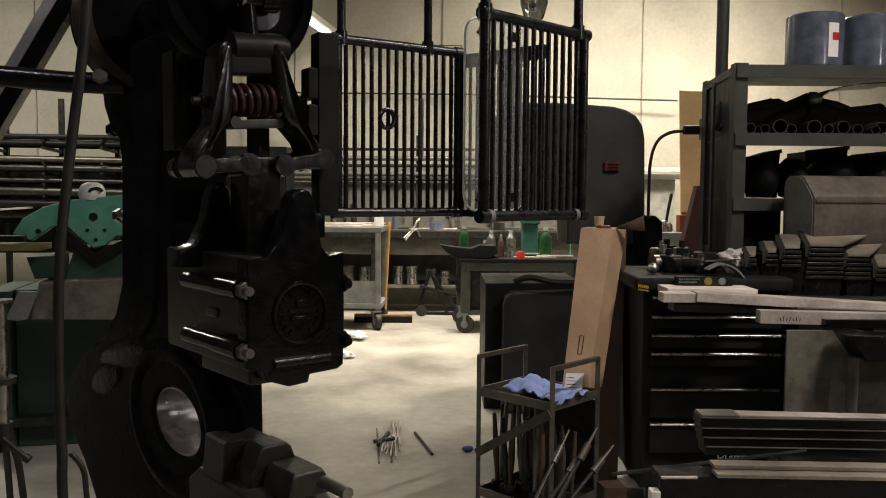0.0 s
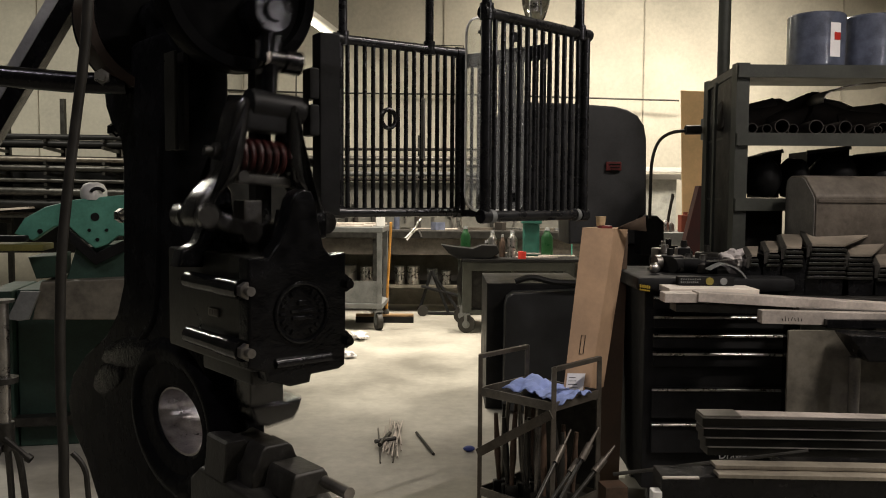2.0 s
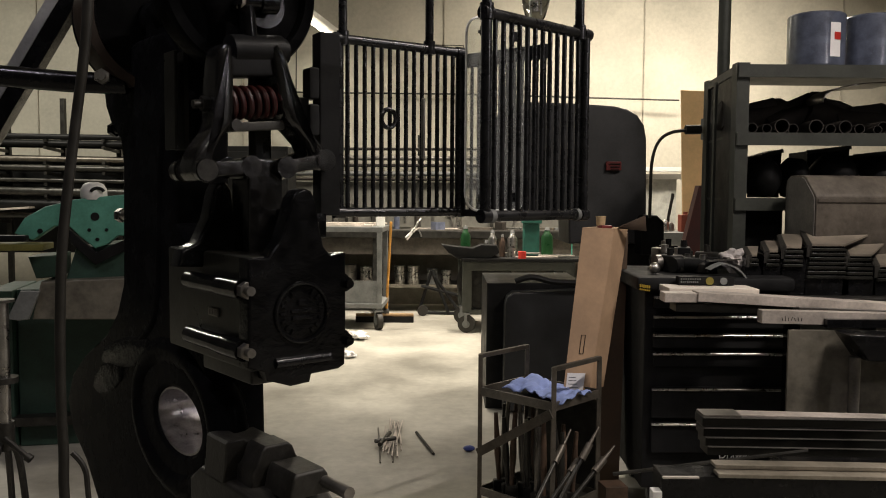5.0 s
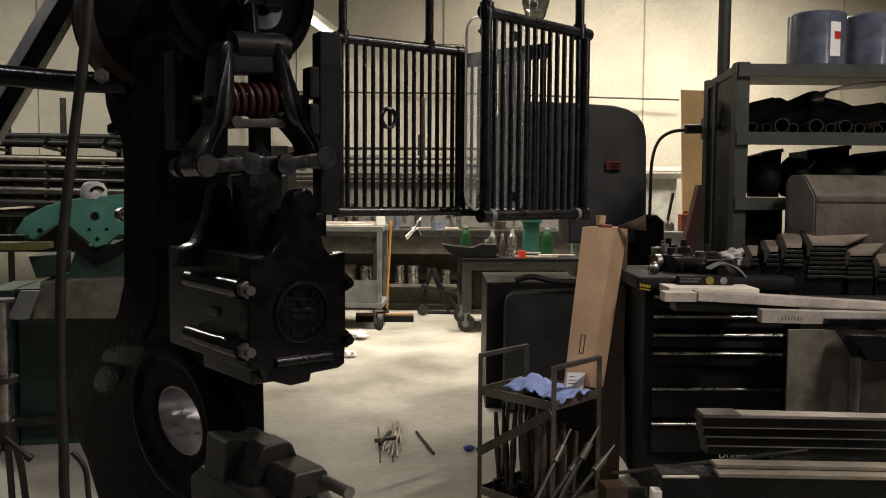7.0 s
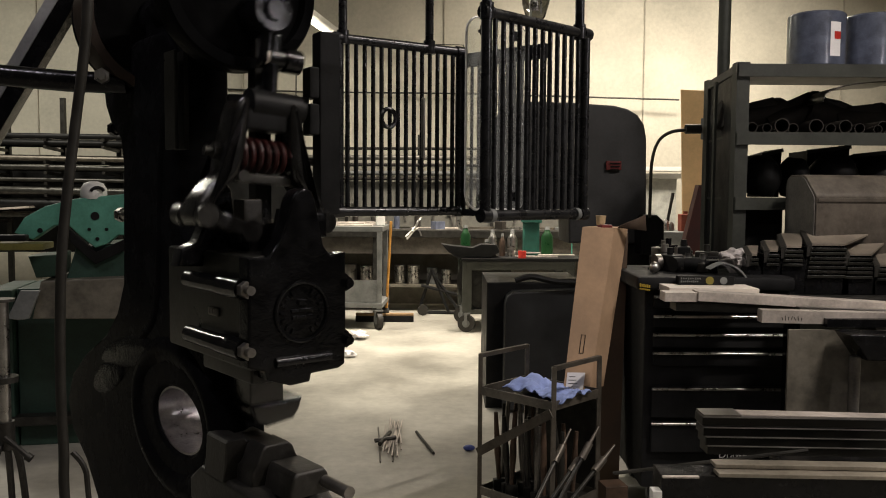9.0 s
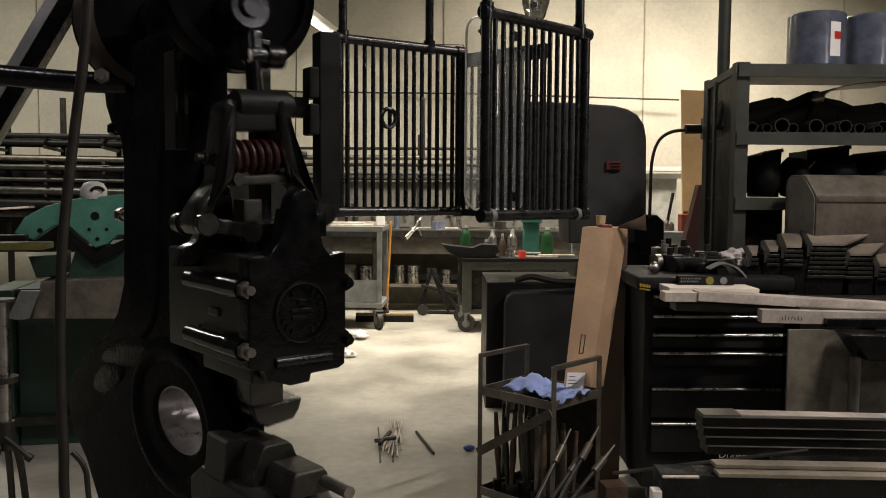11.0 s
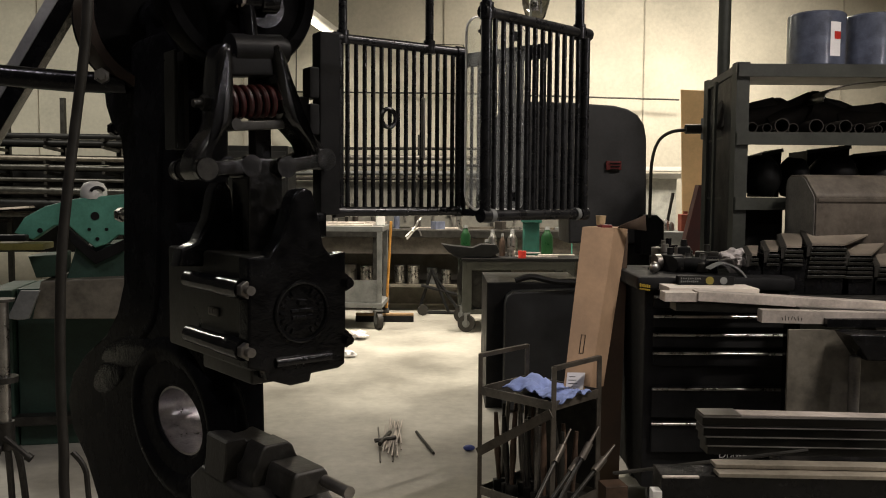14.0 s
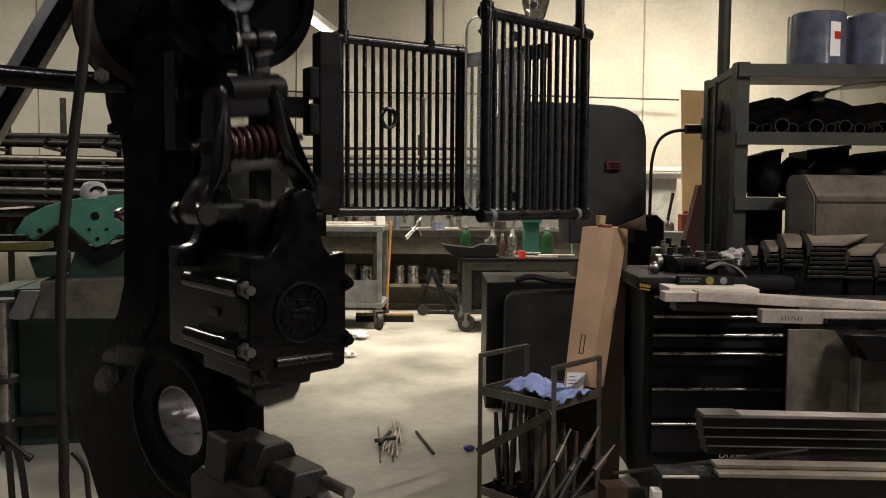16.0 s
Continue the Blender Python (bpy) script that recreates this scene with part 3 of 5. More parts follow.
def acrylic():
    m = pose(0.083, 1.89, 0, 0, 0, 42)
    w, z0, z1, r = 0.20, 1.315, 1.745, 0.04
    out = []
    for cx, cz, a0 in ((w - r, z1 - r, 0), (r, z1 - r, 90), (r, z0 + r, 180), (w - r, z0 + r, 270)):
        for k in range(7):
            a = radians(a0 + 15 * k)
            out.append((cx + r * math.cos(a) - 0.045, cz + r * math.sin(a)))
    t = thing("acrylic_shield", m, "clear acrylic sheet with rounded corners fixed to guard", "shield")
    b = B()
    prism(b, out, 0.0, 0.004, "y")
    part("sheet", b, CLEAR, t).visible_shadow = False
    # opaque pale rim in place of the light that the edge scatters
    b = B()
    sweep(b, [(x, 0.002, z) for x, z in out[4:24]], 0.0026, 8)
    part("sheet_edge", b, CLEAR_EDGE, t, "pale rim standing for light scattered in the sheet's edge")
    for x, z in ((0.0, z1 - 0.03), (0.0, z0 + 0.03), (0.10, z1 - 0.03), (0.10, z0 + 0.03)):
        b = B()
        box(b, (x, -0.006, z), (0.014, 0.010, 0.022), bev=0.002)
        cyl(b, (x, -0.006, z), (x, 0.010, z), 0.004, seg=10)
        part("clip", b, GUARD_BLACK, t)


acrylic()


# ---- far end: benches, carts, racks ----
def fluorescent():
    p0, p1 = Vector((-1.544, 7.800, 3.216)), Vector((-1.232, 10.200, 3.220))
    t = thing("ceiling_light", Matrix(), "long white fluorescent strip light, lit", "ceiling light")
    b = B()
    beam(b, p0, p1, 0.14, 0.06, bev=0.01)
    part("housing", b, WHITE, t)
    b = B()
    beam(b, p0 + Vector((-0.02, 0, -0.055)), p1 + Vector((-0.02, 0, -0.055)), 0.035, 0.035, bev=0.008)
    part("tube", b, TUBE_GLOW, t)
    for q in (p0, p1):
        b = B()
        cyl(b, q, (q.x, q.y, 5.05), 0.008, seg=8)
        part("hanger", b, GREY_STEEL, t)


fluorescent()


def wall_conduits():
    for pts, r in (([(-2.695, 10.400, 2.627), (-1.682, 10.400, 2.599), (0.308, 10.400, 2.592), (2.893, 10.350, 2.529)], 0.011),
                   ([(-1.819, 10.400, 3.341), (-1.838, 10.400, 2.064)], 0.008),
                   ([(-1.019, 10.400, 3.203), (0.233, 10.400, 3.184), (0.265, 10.400, 1.940)], 0.008),
                   ([(1.623, 10.400, 3.228), (1.637, 10.400, 2.436)], 0.008)):
        b = B()
        sweep(b, pts, r, 8)
        solo("conduit", b, DARK_STEEL, "thin dark conduit run along the concrete wall", "conduit", "wall conduits")
    b = B()
    for x in range(-6, 7, 2):
        box(b, (x * 1.25, 10.485 + x * 1.25 * 0.026, 2.5), (0.012, 0.02, 5.0))
    solo("wall_joint", b, mat("joint_shadow_grey", (0.44, 0.41, 0.34), 0.9), "shallow vertical joints of the concrete wall", "wall joint", kind="structure")


wall_conduits()


def pipe_rack():
    r = thing("pipe_rack", pose(0, 0, 0), "wall rack holding long dark pipes and bars", "storage rack")
    for x in (-4.78, -4.17, -3.56, -2.85):
        b = B()
        beam(b, (x, 9.2, 0.0), (x, 9.2, 2.37), 0.05, 0.05)
        part("upright", b, DARK_STEEL, r)
    # black sheet added to fill the dark background behind the pipes
    b = B()
    beam(b, (-5.409, 9.450, 1.133), (-2.910, 9.450, 1.151), 0.03, 0.95)
    part("back_panel", b, BLACK_MATT, r)
    rng = random.Random(3)
    levels = (1.924, 1.850, 1.692, 1.582, 1.466, 1.344, 1.222, 1.081)
    for z in levels:
        for x in (-4.78, -4.17, -3.56):
            b = B()
            beam(b, (x, 9.2, z - 0.06), (x, 8.75, z - 0.035), 0.03, 0.03)
            part("arm", b, DARK_STEEL, r)
    for z in levels:
        for k in range(3):
            d = 8.8 + 0.13 * k
            rad = rng.choice((0.022, 0.03, 0.045, 0.028))
            b = B()
            y0 = z + rng.uniform(-0.018, 0.018)
            cyl(b, (-6.2 + rng.random(), d, y0 + 0.02), (-2.3 - rng.random() * 0.6, d, y0 - 0.01), rad, seg=10)
            solo("pipe", b, rng.choice((DARK_STEEL, CART_STEEL, DARK_STEEL, BLACK_MATT)), "long dark steel pipe lying on the wall rack", "pipe", "pipes on the wall rack")
    b = B()
    beam(b, (-4.858, 8.800, 1.150), (-4.296, 8.800, 1.189), 0.30, 0.02)
    solo("flat_bar", b, PALE_STEEL, "pale flat steel bar lying on the wall rack", "steel bar")


pipe_rack()


def ironworker():
    g = thing("ironworker", pose(-2.02, 3.95, 0, 0, 0, 12), "green and dark hydraulic ironworker machine", "metalworking machine")
    inv = g.matrix_world.inverted()
    def q(p):
        v = inv @ Vector(p)
        return (v.x, v.z)
    b = B()
    prism(b, [q((-2.028, 3.950, 1.154)), q((-1.980, 3.950, 1.227)), q((-1.885, 3.950, 1.281)), q((-1.751, 3.950, 1.316)), q((-1.483, 3.950, 1.345)), q((-1.296, 3.950, 1.346)), q((-1.299, 3.950, 1.138)), q((-1.554, 3.950, 1.141)),
              q((-1.608, 3.950, 1.098)), q((-1.662, 3.950, 1.081)), q((-1.728, 3.950, 1.135)), q((-1.786, 3.950, 1.193)), q((-1.847, 3.950, 1.187)), q((-1.943, 3.950, 1.120))], -0.03, 0.05, "y", 0.008)
    part("head", b, GREEN, g)
    for place3, r in (((-1.659, 3.950, 1.234), 0.02), ((-1.687, 3.950, 1.170), 0.008), ((-1.607, 3.950, 1.170), 0.008), ((-1.650, 3.950, 1.124), 0.009), ((-1.910, 3.950, 1.165), 0.012)):
        c = q(place3)
        b = B()
        cyl(b, (c[0], -0.035, c[1]), (c[0], -0.026, c[1]), r, seg=14)
        part("bolt", b, BLACK_MATT, g)
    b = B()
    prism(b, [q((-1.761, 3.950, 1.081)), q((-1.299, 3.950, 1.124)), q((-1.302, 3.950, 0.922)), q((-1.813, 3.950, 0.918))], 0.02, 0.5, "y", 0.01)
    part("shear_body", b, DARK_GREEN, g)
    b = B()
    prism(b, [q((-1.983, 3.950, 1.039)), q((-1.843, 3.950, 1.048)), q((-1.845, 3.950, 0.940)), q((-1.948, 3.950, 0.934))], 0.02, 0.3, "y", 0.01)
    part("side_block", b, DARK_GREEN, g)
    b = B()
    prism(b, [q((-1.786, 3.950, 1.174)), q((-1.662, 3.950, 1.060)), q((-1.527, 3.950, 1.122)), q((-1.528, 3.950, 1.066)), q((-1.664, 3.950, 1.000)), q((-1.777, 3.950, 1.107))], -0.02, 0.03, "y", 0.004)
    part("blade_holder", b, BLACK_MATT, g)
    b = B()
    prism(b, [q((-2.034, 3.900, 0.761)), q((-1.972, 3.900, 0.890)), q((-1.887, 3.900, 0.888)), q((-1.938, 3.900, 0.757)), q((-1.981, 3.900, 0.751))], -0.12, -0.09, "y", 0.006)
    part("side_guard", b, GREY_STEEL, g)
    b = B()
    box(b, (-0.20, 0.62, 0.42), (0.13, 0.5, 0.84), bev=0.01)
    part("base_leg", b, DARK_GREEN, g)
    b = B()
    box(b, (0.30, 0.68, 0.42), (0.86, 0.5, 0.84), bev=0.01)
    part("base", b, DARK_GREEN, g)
    b = B()
    box(b, (0.20, 0.40, 0.15), (1.1, 0.10, 0.05), bev=0.006)
    part("foot_rail", b, DARK_STEEL, g)
    b = B()
    prism(b, [q((-1.891, 3.900, 0.928)), q((-1.285, 3.900, 0.949)), q((-1.288, 3.900, 0.734)), q((-1.933, 3.900, 0.751))], -0.08, 0.5, "y", 0.008)
    part("chip_tray", b, SHEET_GREY, g)
    b = B()
    box(b, (-0.06, -0.06, 1.095), (0.42, 0.20, 0.03), bev=0.004)
    part("work_table", b, mat("yellow_green_oiled_table", (0.13, 0.12, 0.03), 0.45), g)
    b = B()
    box(b, (-0.08, -0.10, 1.135), (0.30, 0.06, 0.03), bev=0.008)
    part("clamp_block", b, BLACK_MATT, g)


ironworker()


def helmet():
    c = Vector((-1.696, 4.050, 1.335))
    h = thing("face_shield", pose(c.x, c.y, c.z - 0.02, 0, 0, 20), "white welding helmet resting on green machine", "welding helmet")
    b = B()
    lathe(b, [(0.055, 0.0), (0.062, 0.02), (0.060, 0.05), (0.045, 0.075), (0.02, 0.085)], 20, Matrix.Diagonal((1, 1.2, 1, 1)))
    part("shell", b, WHITE, h)
    b = B()
    sweep(b, [(0.02 + 0.03 * math.cos(a), -0.068 - 0.002, 0.03 + 0.025 * math.sin(a)) for a in [radians(20 + 16 * k) for k in range(10)]], 0.008, 8)
    part("visor_edge", b, BLACK_MATT, h)


helmet()


def caster(m, r, parent):
    c = part("caster", _caster_yoke(r), GREY_STEEL, parent)
    c.matrix_local = m
    b = B()
    cyl(b, (-0.025, 0, r), (0.025, 0, r), r, seg=22)
    part("wheel", b, RUBBER, c, "black rubber wheel")
    b = B()
    cyl(b, (-0.028, 0, r), (0.028, 0, r), r * 0.45, seg=14)
    part("hub", b, GREY_STEEL, c)


def _caster_yoke(r):
    b = B()
    for x in (-0.036, 0.036):
        box(b, (x, 0, r * 1.5), (0.006, 0.03, r * 1.4))
    box(b, (0, 0, r * 2.2), (0.08, 0.08, 0.012))
    return b


def work_cart():
    c = thing("work_cart", pose(-0.98, 8.55, 0, 0, 0, -2), "grey steel rolling cart loaded with flat stock", "cart")
    for x in (-0.55, 0.36):
        for y in (-0.28, 0.28):
            b = B()
            box(b, (x, y, 0.60), (0.05, 0.05, 0.84), bev=0.004)
            part("leg", b, GREY_STEEL, c)
            caster(pose(x - 0.01, y, 0, 0, 0, 25), 0.085, c)
    for z, h in ((1.0, 0.05), (0.24, 0.05)):
        b = B()
        box(b, (-0.095, 0, z), (0.98, 0.62, h), bev=0.005)
        part("shelf", b, GREY_STEEL, c)
    b = B()
    box(b, (-0.095, -0.28, 0.38), (0.9, 0.01, 0.22))
    part("side_panel", b, GREY_STEEL, c)
    rng = random.Random(5)
    for k, (x, w) in enumerate(((-0.18, 0.9), (-0.22, 0.8), (-0.1, 0.86), (0.02, 0.75))):
        b = B()
        box(b, (0, 0, 0), (w, 0.06, 0.016), bev=0.002)
        place(solo("flat_bar", b, PALE_STEEL, "pale flat steel bar stacked on the grey cart", "steel bar", "bars on the cart"),
              pose(-0.98 + x, 8.35 + 0.1 * k, 1.034 + 0.017 * (k % 2), 0, 0, rng.uniform(-4, 4)))
    b = B()
    box(b, (0, 0, 0.05), (0.09, 0.05, 0.10), bev=0.008)
    place(solo("parts_box", b, WHITE, "small white box on the grey cart", "box"), pose(-0.64, 8.5, 1.026, 0, 0, 15))


work_cart()


def broom():
    m = thing("push_broom", pose(0, 0, 0), "push broom with orange wooden handle leaning on cart", "broom")
    b = B()
    cyl(b, (-0.593, 8.750, 0.147), (-0.542, 8.650, 1.065), 0.014, seg=12)
    part("handle", b, BROOM_WOOD, m)
    b = B()
    p0, p1 = Vector((-0.916, 8.750, 0.079)), Vector((-0.306, 8.750, 0.065))
    p0.z = p1.z = 0.078
    beam(b, p0, p1, 0.06, 0.028, bev=0.006)
    part("head", b, WOOD, m)
    b = B()
    p0.z = p1.z = 0.032
    beam(b, p0, p1, 0.08, 0.062)
    part("bristles", b, BLACK_MATT, m)


broom()


def bucket(m, r, h, material, label):
    t = thing("can", m, label, "can", "cans under the bench")
    b = B()
    lathe(b, [(r * 0.96, 0), (r, 0.01), (r, h - 0.012), (r * 1.03, h - 0.006), (r * 1.0, h)], 24)
    part("body", b, material, t)
    b = B()
    pts = [(r * math.cos(a), -r * 0.6 - r * 0.3 * math.sin(a), h * 0.75 - 0.4 * r * math.sin(a)) for a in [math.pi * k / 10 for k in range(11)]]
    sweep(b, pts, 0.004, 6)
    part("handle", b, DARK_STEEL, t)


def back_bench():
    t = thing("workbench", pose(-0.55, 9.75, 0), "long dark steel workbench along the back wall", "workbench")
    b = B()
    box(b, (0.5, 0, 0.90), (5.6, 0.75, 0.08), bev=0.006)
    part("worktop", b, DARK_STEEL, t)
    b = B()
    box(b, (0.5, -0.30, 0.78), (5.4, 0.04, 0.22), bev=0.004)
    part("apron", b, CART_STEEL, t)
    for x in (-2.2, -0.2, 1.25, 2.9):
        for y in (-0.3, 0.3):
            b = B()
            box(b, (x, y, 0.43), (0.09, 0.09, 0.86), bev=0.004)
            part("leg", b, DARK_STEEL, t)
    b = B()
    box(b, (0.5, 0.05, 0.30), (5.3, 0.6, 0.03))
    part("lower_shelf", b, SHEET_GREY, t)
    # added panel hiding the lit wall; its colour gives the dimness under the bench
    b = B()
    box(b, (0.5, 0.33, 0.45), (5.4, 0.03, 0.86))
    part("back_panel", b, mat("bench_gloom_panel", (0.30, 0.28, 0.23), 0.7), t)
    for x, r, h, mt in ((-1.10, 0.10, 0.22, MILL_STEEL), (-0.88, 0.075, 0.20, BRIGHT_STEEL), (-0.50, 0.065, 0.21, BRIGHT_STEEL), (-0.34, 0.07, 0.21, BRIGHT_STEEL), (-0.12, 0.06, 0.18, GREY_STEEL), (0.04, 0.055, 0.16, BRIGHT_STEEL)):
        bucket(pose(x, 9.62, 0.318), r, h, mt, "round metal can standing under the bench")
    rng = random.Random(11)
    for k in range(16):
        x = -1.5 + 0.24 * k
        b = B()
        s = rng.random()
        if s < 0.4:
            box(b, (0, 0, 0.05), (0.06 + 0.12 * rng.random(), 0.12, 0.10), bev=0.006)
        elif s < 0.7:
            cyl(b, (0, 0, 0), (0, 0, 0.16), 0.035, seg=14)
            cyl(b, (0, 0, 0.16), (0, 0, 0.20), 0.02, 0.012, seg=12)
        else:
            box(b, (0, 0, 0.02), (0.3, 0.08, 0.04), bev=0.004)
        place(solo("bench_item", b, rng.choice((BLUE_ROLL, MILL_STEEL, DARK_STEEL, GREY_STEEL, CART_STEEL, RUSTY_DARK, BRIGHT_STEEL)), "small worn workshop item lying on the back bench", "bench clutter", "items on the bench"),
              pose(x, 9.5 + 0.3 * rng.random(), 0.941, 0, 0, rng.uniform(-40, 40)))
    # pale sheets and long stock along the bench top
    for x, w, d, dz, mt in ((-0.25, 0.9, 9.47, 0.0, MILL_STEEL), (0.35, 0.7, 9.52, 0.0, MILL_STEEL), (-0.10, 0.55, 9.62, 0.014, PALE_STEEL), (0.95, 0.8, 9.50, 0.0, MILL_STEEL), (1.55, 0.5, 9.55, 0.0, CART_STEEL)):
        b = B()
        box(b, (0, 0, 0.006), (w, 0.10, 0.012), bev=0.002)
        place(solo("flat_bar", b, mt, "pale flat steel bar on the back bench", "steel bar", "bars on the back bench"), pose(x, d, 0.941 + dz, 0, 0, rng.uniform(-3, 3)))
    # machines on the floor before the bench
    b = B()
    for p, q in (((-0.125, 9.300, 0.503), (-0.27, 9.35, 0.02)), ((-0.125, 9.300, 0.503), (0.07, 9.3, 0.02)), ((-0.244, 9.300, 0.330), (0.181, 9.300, 0.224)), ((-0.27, 9.35, 0.02), (0.2, 9.3, 0.02)), ((-0.087, 9.300, 0.427), (0.2, 9.3, 0.02))):
        sweep(b, [p, q], 0.018, 8)
    solo("stand_frame", b, BLACK_MATT, "folded black tubular stand on the floor", "stand")
    b = B()
    cyl(b, (-0.22, 9.2, 0.06), (-0.22, 9.26, 0.06), 0.06, seg=18)
    solo("wheel", b, RUBBER, "small black rubber wheel of a stand", "wheel")
    b = B()
    sweep(b, smooth_path([(-0.420, 9.360, 0.865), (-0.313, 9.360, 0.980), (-0.281, 9.360, 1.044), (-0.251, 9.400, 1.081)]), 0.012, 8)
    sweep(b, smooth_path([(-0.408, 9.360, 0.840), (-0.294, 9.360, 0.961), (-0.243, 9.360, 0.879)]), 0.010, 8)
    solo("pliers", b, BRIGHT_STEEL, "shiny long-handled tongs hanging at the bench edge", "tongs")


back_bench()


def wall_rack():
    t = thing("wall_rack", pose(0, 0, 0), "low grey wall rack with long bars above bench", "wall rack")
    b = B()
    box(b, (-0.45, 10.38, 1.22), (4.2, 0.03, 0.56), bev=0.004)
    part("back_board", b, mat("grey_pegboard", (0.15, 0.145, 0.125), 0.8), t)
    for x in (-2.2, -1.2, -0.3, 0.6, 1.5):
        b = B()
        box(b, (x, 10.34, 1.5), (0.04, 0.04, 1.16), bev=0.003)
        part("upright", b, DARK_STEEL, t)
    for z, r, mt in ((1.90, 0.018, RUSTY_DARK), (1.79, 0.03, MILL_STEEL), (1.70, 0.02, RUSTY_DARK), (1.60, 0.028, GREY_STEEL), (1.53, 0.018, RUSTY_DARK)):
        b = B()
        cyl(b, (-2.5, 10.28, z), (1.7, 10.28, z + 0.01), r, seg=10)
        part("long_bar", b, mt, t)
    rng = random.Random(9)
    for k in range(13):
        x, z = -1.3 + 0.2 * k, 1.05 + 0.3 * rng.random()
        b = B()
        box(b, (0, 0, -0.05), (0.02, 0.015, 0.14 + 0.1 * rng.random()), bev=0.003)
        box(b, (0, 0, 0.03), (0.07 + 0.05 * rng.random(), 0.02, 0.03), bev=0.006)
        place(solo("hand_tool", b, rng.choice((MILL_STEEL, DARK_STEEL, BRIGHT_STEEL, RUSTY_DARK)), "small steel hand tool hanging on wall board", "hand tool", "tools on the wall board"), pose(x, 10.35, z, 0, rng.uniform(-20, 20), 0))


wall_rack()


def weld_table():
    t = thing("welding_table", pose(0.72, 8.45, 0, 0, 0, 3), "dark steel rolling welding table with clutter", "table")
    b = B()
    box(b, (0.05, 0, 0.715), (1.22, 0.7, 0.03), bev=0.004)
    part("tabletop", b, BLACK_MATT, t)
    b = B()
    box(b, (0.02, -0.32, 0.655), (1.05, 0.03, 0.085), bev=0.004)
    part("apron", b, SHELF_GREY, t)
    for x in (-0.50, 0.52):
        for y in (-0.3, 0.3):
            b = B()
            box(b, (x, y, 0.45), (0.09, 0.06, 0.50), bev=0.004)
            part("leg", b, SHELF_GREY, t)
            caster(pose(x, y, 0, 0, 0, 70), 0.085, t)
    b = B()
    box(b, (0.02, 0, 0.20), (1.06, 0.64, 0.045), bev=0.004)
    part("shelf", b, SHELF_GREY, t)
    b = B()
    cyl(b, (0.416, 8.200, 0.494), (0.428, 8.450, 0.468), 0.28, seg=36)
    place(solo("hose_reel", b, DARK_STEEL, "round dark disc leaning under the table", "disc"), pose(0, 0, 0))
    b = B()
    prism(b, [(-0.29, 0.135), (-0.18, 0.118), (0.02, 0.10), (0.10, 0.135), (0.25, 0.13), (0.28, 0.06), (0.20, 0.0), (-0.14, 0.0), (-0.22, 0.055)], -0.09, 0.09, "y", 0.008)
    place(solo("bench_anvil", b, BLACK_MATT, "low black anvil with long horn on the table", "anvil"), pose(0.273, 8.2, 0.732))
    for x, h, r, mt, lab in ((0.227, 0.28, 0.05, BOTTLE_GREEN, "green spray bottle with white nozzle"), (0.442, 0.14, 0.05, DARK_STEEL, "dark tin standing on the table"),
                             (0.50, 0.24, 0.045, BRIGHT_STEEL, "shiny metal spray can on the table"), (0.60, 0.20, 0.03, DARK_WOOD_SHADED_CARD, "slim brown bottle on the table"),
                             (0.70, 0.24, 0.05, BRIGHT_STEEL, "shiny metal flask on the table"),
                             (1.05, 0.27, 0.06, BOTTLE_GREEN, "green plastic bottle with white cap")):
        t2 = thing("bottle", pose(x, 8.40, 0.73), lab, "bottle", "bottles on the table")
        b = B()
        lathe(b, [(r * 0.95, 0), (r, 0.008), (r, h * 0.75), (r * 0.5, h * 0.92), (r * 0.45, h)], 16)
        part("body", b, mt, t2)
        b = B()
        cyl(b, (0, 0, h), (0, 0, h + 0.03), r * 0.5, r * 0.35, seg=12)
        part("cap", b, GREY_STEEL, t2)
    b = B()
    box(b, (0, 0, 0.19), (0.16, 0.16, 0.38), bev=0.01)
    box(b, (0, -0.03, 0.36), (0.2, 0.16, 0.06), bev=0.01)
    place(solo("green_machine", b, mat("teal_machine_paint", (0.022, 0.12, 0.088), 0.5), "small teal bench machine standing on the table", "bench machine"), pose(0.913, 8.65, 0.73))
    b = B()
    cyl(b, (0, 0, 0), (0, 0, 0.07), 0.04, seg=16)
    place(solo("red_can", b, RED, "small red tin on the edge of the table", "tin"), pose(0.777, 8.15, 0.73))
    b = B()
    for k, (x, d, w) in enumerate(((0.929, 8.25, 0.42), (1.134, 8.32, 0.36), (0.865, 8.45, 0.5))):
        box(b, (x, d, 0.738 + 0.012 * k), (w, 0.05, 0.012))
    solo("flat_bar_offcuts", b, PALE_STEEL, "pale flat steel offcuts lying on the table", "steel bar")
    b = B()
    for k in range(6):
        a = math.pi * k / 6
        c = Vector((1.329, 8.600, 0.987))
        cyl(b, c - Vector((0.055 * math.cos(a), 0, 0.055 * math.sin(a))), c + Vector((0.055 * math.cos(a), 0, 0.055 * math.sin(a))), 0.005, seg=6)
    cyl(b, (1.329, 8.600, 0.987), (1.335, 8.600, 0.624), 0.006, seg=6)
    solo("star_knob", b, mat("mint_green_paint", (0.10, 0.45, 0.33), 0.5), "mint green star-shaped handwheel on a rod", "handwheel")


weld_table()


